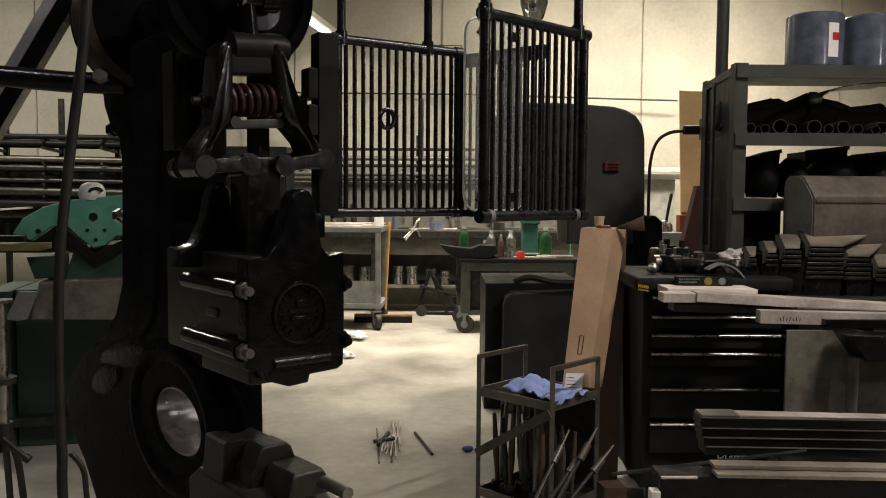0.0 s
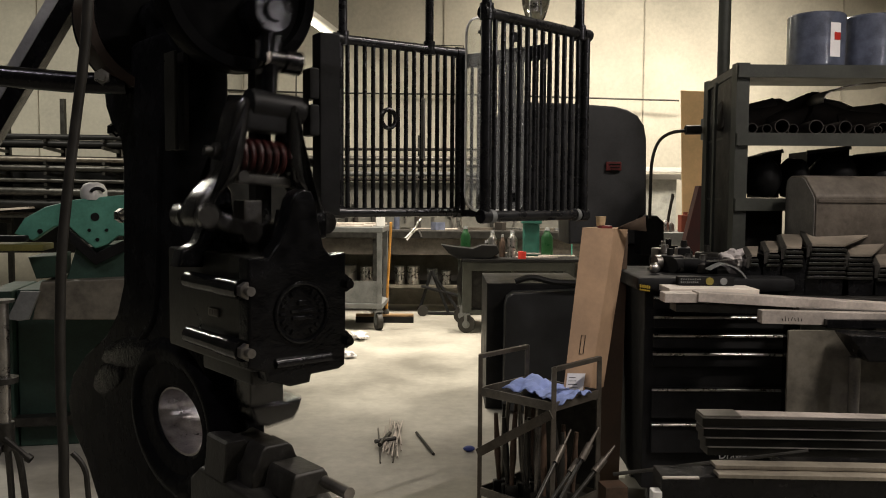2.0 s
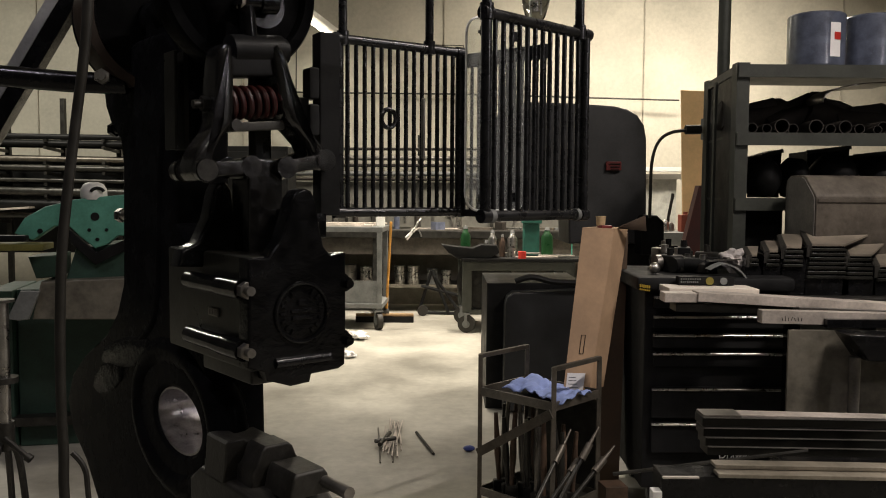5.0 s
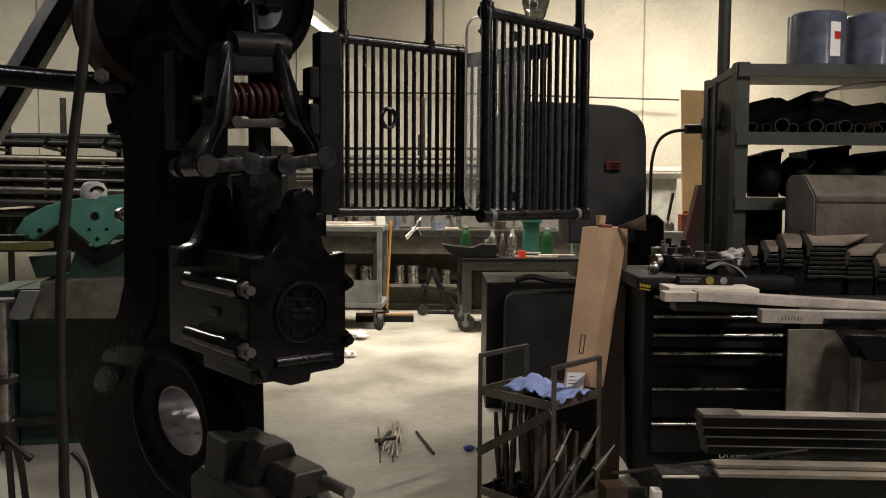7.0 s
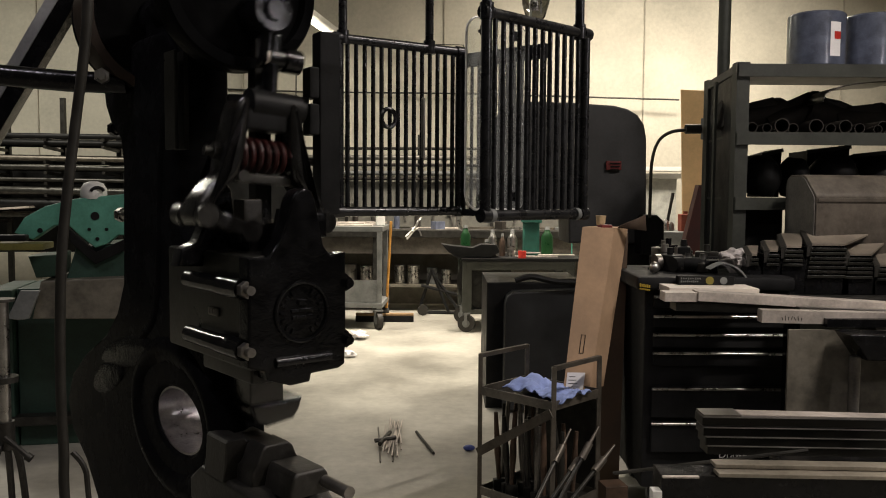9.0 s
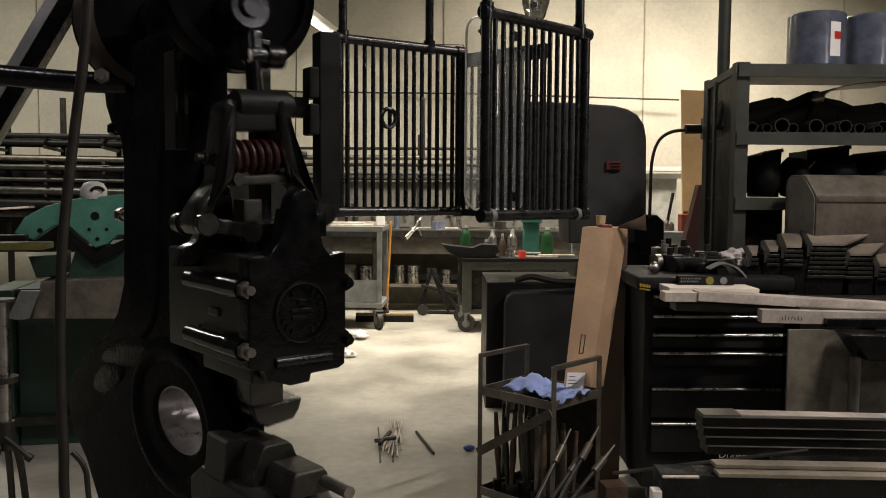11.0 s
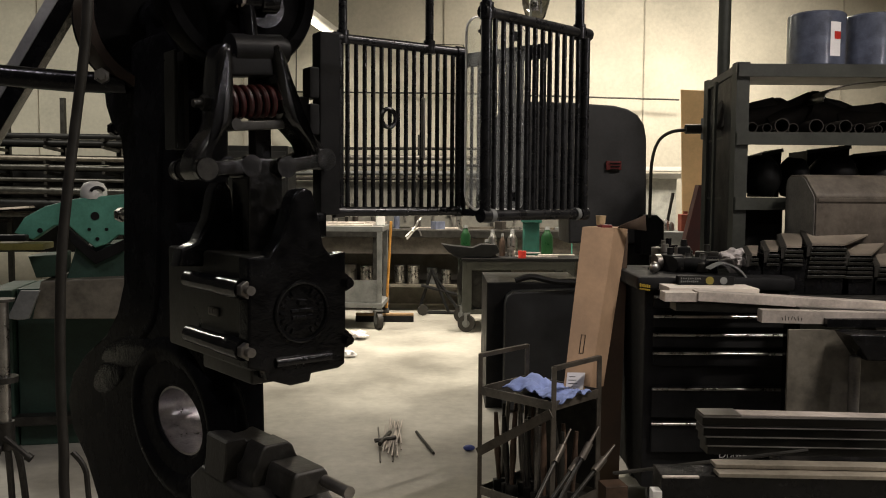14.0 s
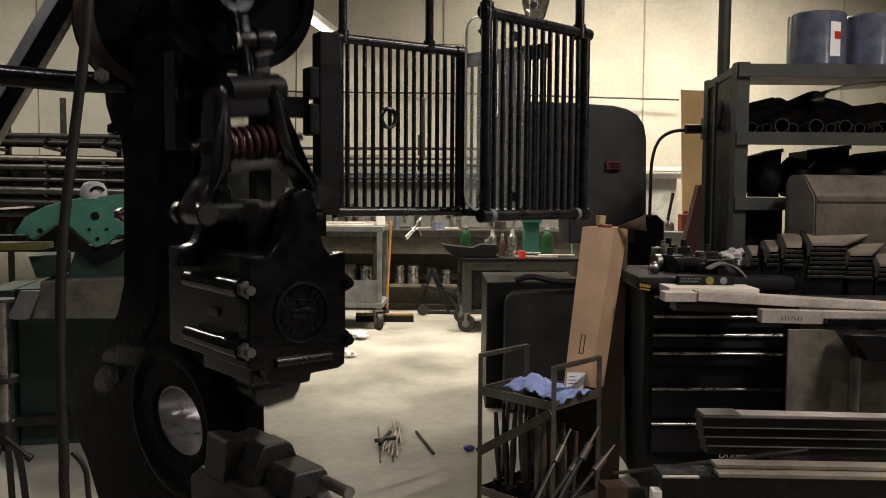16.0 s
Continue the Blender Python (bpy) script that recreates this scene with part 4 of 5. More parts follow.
# ---- bandsaw ----
def bandsaw():
    t = thing("bandsaw", pose(0, 0, 0), "large dark grey vertical metal-cutting bandsaw", "bandsaw")
    b = B()
    prism(b, [(0.278, 0.800), (0.880, 0.805), (0.875, 0.0), (0.275, 0.0)], 5.2, 5.9, "y", 0.012)
    part("base_cabinet", b, BLACK_MATT, t)
    b = B()
    prism(b, [(0.377, 0.02), (0.382, 0.672), (0.395, 0.728), (0.433, 0.756), (0.857, 0.773), (0.851, 0.02)], 5.06, 5.2, "y", 0.012)
    part("door", b, mat("dark_grey_machine_paint", (0.022, 0.023, 0.024), 0.42), t)
    b = B()
    sweep(b, smooth_path([(0.437, 5.000, 0.830), (0.532, 5.000, 0.858), (0.669, 5.000, 0.831), (0.840, 5.000, 0.825)]), 0.018, 8)
    part("handle", b, BLACK_MATT, t)
    b = B()
    out = [(0.825, 1.035), (0.820, 1.19), (0.300, 1.19), (0.302, 1.74), (0.318, 1.82), (0.355, 1.885), (0.42, 1.935), (0.50, 1.955), (0.811, 1.950), (1.106, 1.932), (1.191, 1.912), (1.259, 1.872), (1.301, 1.810), (1.318, 1.725), (1.330, 1.188), (1.292, 1.038)]
    prism(b, out, 5.45, 5.95, "y", 0.015)
    part("upper_housing", b, mat("charcoal_machine_paint", (0.045, 0.045, 0.046), 0.45, 0, 0.3, 5), t)
    b = B()
    prism(b, [(1.050, 1.031), (1.476, 1.034), (1.474, 0.0), (1.048, 0.0)], 5.5, 5.95, "y", 0.01)
    part("column", b, BLACK_MATT, t)
    b = B()
    out = [(1.254, 0.978), (1.249, 1.187), (1.284, 1.230), (1.349, 1.230), (1.393, 1.188), (1.398, 0.979)]
    prism(b, out, 5.25, 5.45, "y", 0.012)
    part("motor", b, BLACK_MATT, t)
    b = B()
    box(b, (1.103, 5.430, 1.544), (0.10, 0.02, 0.058), bev=0.004)
    part("label_plate", b, DULL_RED, t, "small red warning plate")
    b = B()
    for k, z in enumerate((1.556, 1.537, 1.519)):
        box(b, (1.109, 5.415, z), (0.07 - 0.01 * k, 0.004, 0.006))
    part("label_lines", b, BLACK_MATT, t)


bandsaw()


def cable():
    t = thing("power_cable", pose(0, 0, 0), "black power cable looping to a socket plug", "cable")
    b = B()
    sweep(b, smooth_path([(1.214, 4.900, 1.223), (1.202, 4.850, 1.371), (1.195, 4.800, 1.549), (1.218, 4.750, 1.659), (1.274, 4.700, 1.706), (1.363, 4.680, 1.718)]), 0.0095, 8)
    part("cord", b, RUBBER, t)
    b = B()
    cyl(b, (1.347, 4.680, 1.721), (1.432, 4.680, 1.722), 0.026, seg=16)
    part("plug", b, RUBBER, t)
    b = B()
    box(b, (1.476, 4.700, 1.727), (0.06, 0.06, 0.12), bev=0.006)
    solo("socket_box", b, GREY_STEEL, "grey electrical socket box on the post", "socket box")
    b = B()
    cyl(b, (1.572, 4.75, 0.0), (1.572, 4.75, 5.05), 0.034, seg=18)
    solo("conduit_post", b, SHELF_GREY, "tall dark steel conduit post beside shelving", "post")


cable()


def plywood():
    b = B()
    prism(b, [(2.239, 2.351), (2.503, 2.343), (2.501, 0.0), (2.322, 0.0)], 7.95, 7.97, "y", 0.002)
    solo("plywood_sheet", b, PLY, "upright orange plywood sheet leaning behind shelf", "plywood sheet")
    b = B()
    box(b, (2.35, 9.9, 0.80), (0.8, 0.10, 1.62), bev=0.006)
    solo("grey_cabinet", b, mat("pale_grey_cabinet", (0.42, 0.42, 0.38), 0.55), "pale grey sheet metal cabinet against the wall", "cabinet")
    b = B()
    box(b, (2.3, 9.8, 1.66), (1.2, 0.2, 0.05), bev=0.004)
    box(b, (2.3, 9.8, 1.58), (1.2, 0.04, 0.06), bev=0.004)
    solo("ledge", b, WHITE, "white ledge above the grey cabinet", "ledge")
    b = B()
    prism(b, [(1.866, 1.43), (1.915, 1.43), (1.915, 0.0), (1.55, 0.0)], 6.1, 6.2, "y", 0.004)
    solo("red_brown_panel", b, mat("red_brown_paint", (0.05, 0.012, 0.009), 0.6), "narrow red-brown tapered panel by the shelf", "panel")
    b = B()
    box(b, (0, 0, 0.075), (0.10, 0.12, 0.15), bev=0.008)
    cyl(b, (0, 0, 0.15), (0, 0, 0.175), 0.02, seg=12)
    place(solo("red_box", b, mat("orange_red_enamel", (0.28, 0.06, 0.03), 0.5), "orange-red tool box on the low cabinet", "tool box"), pose(2.12, 7.3, 1.041))
    for k, (x, h) in enumerate(((1.90, 0.05), (1.96, 0.08), (2.02, 0.06))):
        b = B()
        lathe(b, [(0.03, 0), (0.034, 0.01), (0.03, h), (0.012, h + 0.02)], 14)
        place(solo("tin", b, (PALE_STEEL, BRIGHT_STEEL, MILL_STEEL)[k], "small bright tin on the low cabinet", "tin", "tins on the low cabinet"), pose(x, 7.3 + 0.05 * k, 1.041))
    b = B()
    sweep(b, [(2.013, 7.500, 1.080), (2.062, 7.500, 1.375)], 0.014, 8)
    sweep(b, [(2.003, 7.500, 1.069), (2.040, 7.500, 1.232), (2.067, 7.500, 1.359)], 0.010, 8)
    solo("steel_rod", b, DARK_STEEL, "thin dark rods leaning behind the saw", "rod")
    b = B()
    box(b, (2.038, 7.4, 0.52), (0.5, 0.5, 1.04), bev=0.01)
    solo("low_cabinet", b, GREY_STEEL, "low grey cabinet behind the bandsaw", "cabinet")


plywood()


# ---- shelving ----
def shelving():
    t = thing("steel_shelving", pose(0, 0, 0), "heavy grey-green steel shelving loaded with scrap parts", "shelving")
    fx, fy, bx, by, dx = 1.422, 4.0, 1.460, 4.62, 1.5
    def col(x, y, w):
        b = B()
        box(b, (x, y, 0.993), (w, 0.012, 1.985))
        box(b, (x - w / 2, y + 0.03, 0.993), (0.012, 0.07, 1.985))
        part("upright", b, SHELF_GREY, t)
    for x, y in ((fx, fy), (bx + 0.02, by), (fx + dx, fy + 0.02), (bx + dx, by)):
        col(x, y, 0.055)
    for z in (1.975, 1.655, 1.345, 0.75, 0.20):
        b = B()
        prism(b, [(fx - 0.03, fy - 0.012), (fx + dx, fy - 0.012), (bx + dx, by + 0.02), (bx, by + 0.02)], z - 0.012, z, "z")
        part("shelf_board", b, SHELF_GREY, t)
        b = B()
        beam(b, (fx - 0.03, fy - 0.016, z - 0.03), (fx + dx, fy - 0.016, z - 0.03), 0.012, 0.06)
        if z > 1.9:
            beam(b, (fx - 0.03, fy - 0.012, z - 0.02), (bx - 0.005, by + 0.02, z - 0.02), 0.012, 0.04)
        part("shelf_lip", b, SHELF_GREY, t)
    b = B()
    slab(b, [(fx - 0.028, fy + 0.03, 1.95), (bx + 0.0, by - 0.01, 1.95), (bx + 0.012, by - 0.01, 1.95), (fx - 0.016, fy + 0.03, 1.95)], 1.93)
    part("side_panel", b, BLACK_MATT, t, "dark sheet steel side")
    b = B()
    beam(b, (fx - 0.035, fy + 0.30, 0.02), (fx - 0.035, fy + 0.30, 1.93), 0.012, 0.03)
    part("side_strip", b, SHELF_GREY, t)
    # rolls of blue towels
    for x, d, r in ((1.815, 4.13, 0.134), (2.105, 4.16, 0.134)):
        o = thing("towel_roll", pose(x, d, 1.977, 0, 0, -14), "large blue paper towel roll in plastic wrap", "towel roll", "blue rolls on the shelf")
        b = B()
        lathe(b, [(0.03, 0.0), (r - 0.006, 0.0), (r, 0.008), (r, 0.248), (r - 0.008, 0.256), (0.03, 0.256)], 44)
        part("roll", b, BLUE_ROLL, o)
        b = B()
        n = 8
        rows = [[b.verts.new(((r + dr) * math.sin(a), -(r + dr) * math.cos(a), z)) for a in [radians(18 + 24 * k / n) for k in range(n + 1)]] for dr, z in ((0.002, 0.04), (0.002, 0.20))]
        for k in range(n):
            b.faces.new((rows[0][k], rows[0][k + 1], rows[1][k + 1], rows[1][k]))
        part("label", b, PAPER, o, "white paper label with red block")
        b = B()
        rows = [[b.verts.new(((r + dr) * math.sin(a), -(r + dr) * math.cos(a), z)) for a in [radians(26 + 15 * k / n) for k in range(n + 1)]] for dr, z in ((0.004, 0.12), (0.004, 0.155))]
        for k in range(n):
            b.faces.new((rows[0][k], rows[0][k + 1], rows[1][k + 1], rows[1][k]))
        part("label_block", b, RED, o)
    # pipes lying end-on on the second shelf
    rng = random.Random(8)
    for x, r in ((1.493, 0.038), (1.562, 0.034), (1.634, 0.052), (1.706, 0.038), (1.811, 0.052), (1.877, 0.036), (1.943, 0.048), (2.009, 0.036), (2.095, 0.03), (2.131, 0.046)):
        d = 4.05 + 0.05 * rng.random()
        r *= 0.68
        z = 1.657 + r
        o = thing("pipe_offcut", pose(x, d, z, 0, 0, rng.uniform(-14, 4)), "short dark rusty pipe offcut lying on the shelf", "pipe offcut", "pipes on the shelf")
        b = B()
        seg = 18
        rr = [[b.verts.new((q * math.cos(2 * math.pi * k / seg), y, q * math.sin(2 * math.pi * k / seg))) for k in range(seg)] for q, y in ((r, 0.45), (r, 0), (r * 0.86, 0), (r * 0.86, 0.3))]
        for q0, q1 in zip(rr, rr[1:]):
            for k in range(seg):
                b.faces.new((q0[k], q0[(k + 1) % seg], q1[(k + 1) % seg], q1[k]))
        b.faces.new(rr[0])
        b.faces.new(rr[3])
        part("tube", b, RUSTY_DARK, o)
    for x, z, w, h, tip in ((1.50, 1.72, 0.15, 0.17, 8), (1.615, 1.73, 0.20, 0.15, -14), (1.80, 1.73, 0.26, 0.16, -24), (1.95, 1.74, 0.20, 0.18, 12), (2.13, 1.72, 0.24, 0.14, -6)):
        b = B()
        cyl(b, (-w / 2, 0, 0), (w / 2, 0.05, 0), h * 0.36, h * 0.44, seg=11)
        box(b, (w * 0.1, 0.03, h * 0.25), (w * 0.6, 0.10, h * 0.3), Matrix.Rotation(radians(tip), 4, "X"), 0.012)
        for vtx in b.verts:
            vtx.co *= 1 + 0.22 * noise.noise(vtx.co * 16 + Vector((x * 90, 0, 0)))
            vtx.co *= 1.18
        place(solo("scrap_lump", b, RUSTY_DARK, "dark bent scrap steel piled behind pipe ends", "scrap steel", "scrap on the shelf"), pose(x, 4.30, z + 0.03, 0, tip, 0))
    b = B()
    up = smooth_path([(1.840, 0, 1.815), (1.850, 0, 1.850), (1.92, 0, 1.885), (2.047, 0, 1.906), (2.20, 0, 1.915)], 5)
    prism(b, [(p.x, p.z) for p in up] + [(p.x + 0.002, p.z - 0.006) for p in up[::-1]], 4.08, 4.34, "y")
    solo("bent_sheet", b, MILL_STEEL, "curved pale steel sheet leaning over the scrap", "sheet metal")
    # third shelf: rounded black lumps
    for x, w, h in ((1.603, 0.17, 0.21), (1.763, 0.13, 0.20), (1.963, 0.24, 0.22), (2.178, 0.2, 0.21)):
        d = 4.22
        b = B()
        bmesh.ops.create_icosphere(b, subdivisions=3, radius=1.0)
        for vtx in b.verts:
            n = noise.noise(vtx.co * 1.7 + Vector((x * 350, 0, 0)))
            vtx.co = Vector((vtx.co.x * w / 2, vtx.co.y * 0.14, max(vtx.co.z, -0.75) * h / 1.75)) * (1 + 0.16 * n)
        lo = min(vtx.co.z for vtx in b.verts)
        place(solo("casting", b, BLACK_MATT, "rounded black iron casting on the shelf", "casting", "castings on the shelf"), pose(x, d, 1.346 - lo))
    # crates added as a dark mass closing the bright gaps behind the castings
    for x, w, h in ((1.70, 0.10, 0.25), (1.99, 0.22, 0.27), (2.24, 0.24, 0.25)):
        t2 = thing("filler_crate", pose(x, 4.45, 1.347), "dark crate shape added to fill the shelf's back", "crate", "crates on the shelf")
        b = B()
        prism(b, [(-w / 2 + 0.01, 0.0), (w / 2 - 0.01, 0.0), (w / 2, h), (-w / 2, h - 0.03)], -0.12, 0.12, "y", 0.006)
        part("body", b, BLACK_MATT, t2)
        b = B()
        beam(b, (-w / 2 - 0.004, -0.122, h - 0.035), (w / 2 + 0.004, -0.122, h - 0.008), 0.008, 0.02)
        part("rim", b, SHELF_GREY, t2)
    b = B()
    box(b, (fx + 0.10, 4.35, 1.06), (0.20, 0.5, 0.54), bev=0.01)
    place(solo("black_bin", b, BLACK_MATT, "black storage bin standing on the shelf", "bin"), pose(0.05, 0, -0.03))


shelving()


def dark_unit():
    t = thing("steel_cabinet", pose(0, 0, 0), "dark steel cabinet standing behind the hammer", "cabinet")
    b = B()
    box(b, (-2.073, 9.3, 0.93), (0.78, 0.5, 1.86), bev=0.01)
    part("body", b, BLACK_MATT, t)
    for sx in (-0.19, 0.19):
        b = B()
        box(b, (-2.073 + sx, 9.04, 0.95), (0.36, 0.02, 1.7), bev=0.006)
        part("door", b, BLACK_MATT, t)


dark_unit()


# ---- sheet-metal hood standing on the bench right of the chest ----
def hood():
    t = thing("sheet_metal_hood", pose(1.632, 3.66, 0.931, 0, 0, 8), "grey-brown folded sheet metal hood on the bench", "sheet metal hood")
    side = [(0.0, 0.0), (0.0, 0.415), (0.012, 0.435), (0.085, 0.508), (0.11, 0.518), (0.21, 0.518), (0.235, 0.505), (0.245, 0.47), (0.245, 0.0)]
    b = B()
    prism(b, side, 0.004, 0.62, "x", 0.005)
    part("shell", b, TARP, t)
    b = B()
    prism(b, [(0.006 + u * 0.95, 0.004 + w * 0.975) for u, w in side], -0.002, 0.003, "x", 0.001)
    part("end_plate", b, mat("dull_grey_sheet", (0.115, 0.107, 0.096), 0.5, 0.2, 0.4, 9, 0.2), t)
    b = B()
    box(b, (0.31, -0.003, 0.405), (0.60, 0.006, 0.016), bev=0.002)
    part("fold_seam", b, TARP, t)


hood()


# ---- tool chest ----
def tool_chest():
    x0, x1, y = 0.874, 1.467, 3.5
    t = thing("tool_chest", pose(0, 0, 0), "black steel roller tool chest with chrome drawer edges", "tool chest")
    w = x1 - x0
    b = B()
    box(b, ((x0 + x1) / 2 - 0.01, y + 0.26, 0.53), (w + 0.02, 0.52, 0.86), bev=0.01)
    part("body", b, CHEST_BLACK, t)
    b = B()
    box(b, ((x0 + x1) / 2 - 0.03, y + 0.24, 0.985), (w + 0.07, 0.58, 0.06), bev=0.018)
    part("top_tray", b, CHEST_BLACK, t)
    for z, h in ((0.927, 0.062), (0.844, 0.062), (0.766, 0.07), (0.688, 0.07), (0.536, 0.14), (0.386, 0.14)):
        b = B()
        box(b, ((x0 + x1) / 2, y - 0.012, z - h / 2 + 0.012), (w - 0.03, 0.024, h - 0.008), bev=0.004)
        d = part("drawer", b, CHEST_BLACK, t)
        b = B()
        cyl(b, (x0 + 0.012, y - 0.030, z), (x1 - 0.012, y - 0.030, z), 0.0062, seg=12)
        box(b, ((x0 + x1) / 2, y - 0.026, z - 0.002), (w - 0.025, 0.010, 0.006))
        part("pull", b, BRIGHT_STEEL, d, "chrome full-width drawer pull")
    b = B()
    for k in range(6):
        box(b, (0.822 + 0.0075 * k, y - 0.0525, 0.979 - 0.0012 * k), (0.005, 0.004, 0.011 if k % 2 else 0.013))
        box(b, (0.822 + 0.0075 * k, y - 0.0525, 0.964 - 0.0012 * k), (0.005, 0.004, 0.006))
    part("badge", b, YELLOW, t, "small yellow badge")
    for x in (x0 + 0.06, x1 - 0.06):
        for yy in (y + 0.07, y + 0.45):
            caster(pose(x, yy, 0), 0.05, t)


tool_chest()


def chest_top():
    rng = random.Random(21)
    z = 1.016
    b = B()
    bmesh.ops.create_uvsphere(b, u_segments=20, v_segments=12, radius=0.024)
    place(solo("steel_ball", b, BRIGHT_STEEL, "polished steel ball on the tool chest", "steel ball"), pose(0.918, 3.6, z + 0.024))
    for k in range(26):
        x = 0.99 + 0.19 * rng.random()
        d = 3.62 + 0.30 * rng.random()
        s = rng.random()
        b = B()
        mt = rng.choice((DARK_STEEL, DARK_STEEL, BLACK_MATT, MILL_STEEL, BLACK_IRON))
        if s < 0.3:
            r = 0.016 + 0.018 * rng.random()
            cyl(b, (-0.06, 0, r * 1.2), (0.07, 0, r * 1.2), r, seg=16)
            cyl(b, (-0.07, 0, r * 1.2), (-0.02, 0, r * 1.2), r * 1.2, seg=16)
        elif s < 0.6:
            h = 0.05 + 0.06 * rng.random()
            box(b, (0, 0, h / 2), (0.06 + 0.06 * rng.random(), 0.06, h), bev=0.008)
            cyl(b, (0, 0, h - 0.01), (0, 0, h + 0.03), 0.014, seg=12)
        else:
            lathe(b, [(0.028, 0), (0.034, 0.006), (0.034, 0.04), (0.02, 0.055), (0.016, 0.07 + 0.05 * rng.random())], 16)
        place(solo("small_tool", b, mt, "small dark steel tool lying on the chest", "hand tool", "tools on the chest"),
              pose(x, d, z, 0, 0, rng.uniform(0, 180)))
    b = B()
    up = smooth_path([(1.12, 0, 1.050), (1.17, 0, 1.072), (1.215, 0, 1.062), (1.255, 0, 1.032), (1.285, 0, 0.985)], 5)
    prism(b, [(p.x, p.z) for p in up] + [(p.x - 0.004, p.z - 0.006) for p in up[::-1]], 3.46, 3.53, "y")
    solo("bent_strip", b, GREY_STEEL, "bent grey steel strip leaning on the chest", "steel strip")
    b = B()
    beam(b, (1.135, 3.56, 1.075), (1.285, 3.60, 1.080), 0.022, 0.006)
    solo("steel_rule", b, BRIGHT_STEEL, "bright steel rule on the chest clutter", "ruler")
    b = B()
    bmesh.ops.create_icosphere(b, subdivisions=4, radius=0.075)
    for v in b.verts:
        v.co *= 0.80 + 0.5 * noise.noise(v.co * 22) + 0.16 * noise.noise(v.co * 70)
        v.co.z *= 0.75
    lo = min(v.co.z for v in b.verts)
    place(solo("crumpled_rag", b, mat("greyish_rag", (0.42, 0.39, 0.38), 0.9), "crumpled pale rag lying on the clutter", "rag"), pose(1.275, 3.66, z - lo))
    # printed flat box lying on the board before the chest
    t = thing("printed_box", pose(0.965, 3.395, 0.9865), "flat black printed box with yellow round mark", "box")
    b = B()
    box(b, (0.115, 0.022, 0.018), (0.23, 0.042, 0.036), bev=0.002)
    part("body", b, BLACK_MATT, t)
    for k, (x0, x1) in enumerate(((0.012, 0.098), (0.012, 0.086))):
        b = B()
        for q in range(9):
            u = x0 + (x1 - x0) * q / 9
            box(b, (u, 0.0, 0.026 - 0.012 * k), (0.006, 0.0016, 0.006 if q % 3 else 0.008))
        part("print_line", b, GREY_STEEL, t, "small pale printed line")
    b = B()
    cyl(b, (0.128, 0.0025, 0.018), (0.128, -0.0006, 0.018), 0.0165, seg=22)
    part("round_mark", b, mat("dull_yellow_print", (0.22, 0.18, 0.03), 0.6), t, "dull yellow round mark")
    b = B()
    cyl(b, (0.185, 0.0025, 0.018), (0.185, -0.0006, 0.018), 0.015, seg=22)
    part("round_mark", b, GREY_STEEL, t, "grey round mark")


chest_top()


# ---- V dies stacked on the bench ----
PLATE = mat("pale_worn_plate", (0.20, 0.17, 0.135), 0.5, 0.15, 0.35, 8, 0.1)


def dies():
    t = thing("steel_bench", pose(0, 0, 0), "dark steel bench carrying stacked dies", "workbench")
    b = B()
    box(b, (1.699, 3.75, 0.90), (1.0, 0.55, 0.06), bev=0.006)
    part("worktop", b, DARK_STEEL, t)
    for x in (1.602, 2.090):
        b = B()
        box(b, (x, 3.95, 0.435), (0.08, 0.08, 0.87), bev=0.004)
        part("leg", b, DARK_STEEL, t)
    d = 3.55
    for a0, a1, za, b0, b1, zb, lay in ((1.376, 1.429, 1.128, 1.319, 1.341, 1.104, 2), (1.455, 1.526, 1.153, 1.394, 1.430, 1.122, 3), (1.529, 1.630, 1.184, 1.466, 1.530, 1.140, 4),
                                        (1.632, 1.975, 1.206, 1.575, 1.715, 1.150, 7), (1.805, 2.02, 1.163, 1.738, 1.830, 1.108, 5), (1.946, 2.15, 1.115, 1.868, 2.001, 1.062, 3)):
        t = thing("vee_die_stack", pose(0, 0, 0), "stack of dark steel angle dies with worn pale faces", "die stack", "dies on the bench")
        b = B()
        slab(b, [(b0, d, zb), (b1, d, zb), (a1, d + 0.22, za), (a0, d + 0.22, za)], 0.008)
        part("face_plate", b, PLATE, t, "pale worn plate")
        b = B()
        slab(b, [(b0, d - 0.002, zb), (a0, d + 0.22, za), (a0 - 0.018, d + 0.22, za - 0.005), (b0 - 0.022, d - 0.002, zb - 0.005)], 0.05)
        part("ridge", b, DIE_STEEL, t)
        for k in range(lay):
            z = zb - 0.017 - 0.0195 * k
            b = B()
            prism(b, [(b0 - 0.005 - 0.0024 * k, z), (b1 + 0.005, z), (b1 + 0.007, z - 0.012), (b0 - 0.007 - 0.0024 * k, z - 0.012)], d - 0.008, d + 0.2, "y", 0.002)
            part("die", b, OLIVE_IRON, t)
        b = B()
        zt = zb - 0.007
        prism(b, [(b0 - 0.029, 0.931), (b0 - 0.019, zt - 0.01), (b0, zt), (b1, zt), (b1 + 0.024, zt - 0.06), (b1 + 0.029, 0.931)], d + 0.006, d + 0.24, "y", 0.003)
        part("block", b, BLACK_IRON, t)


dies()


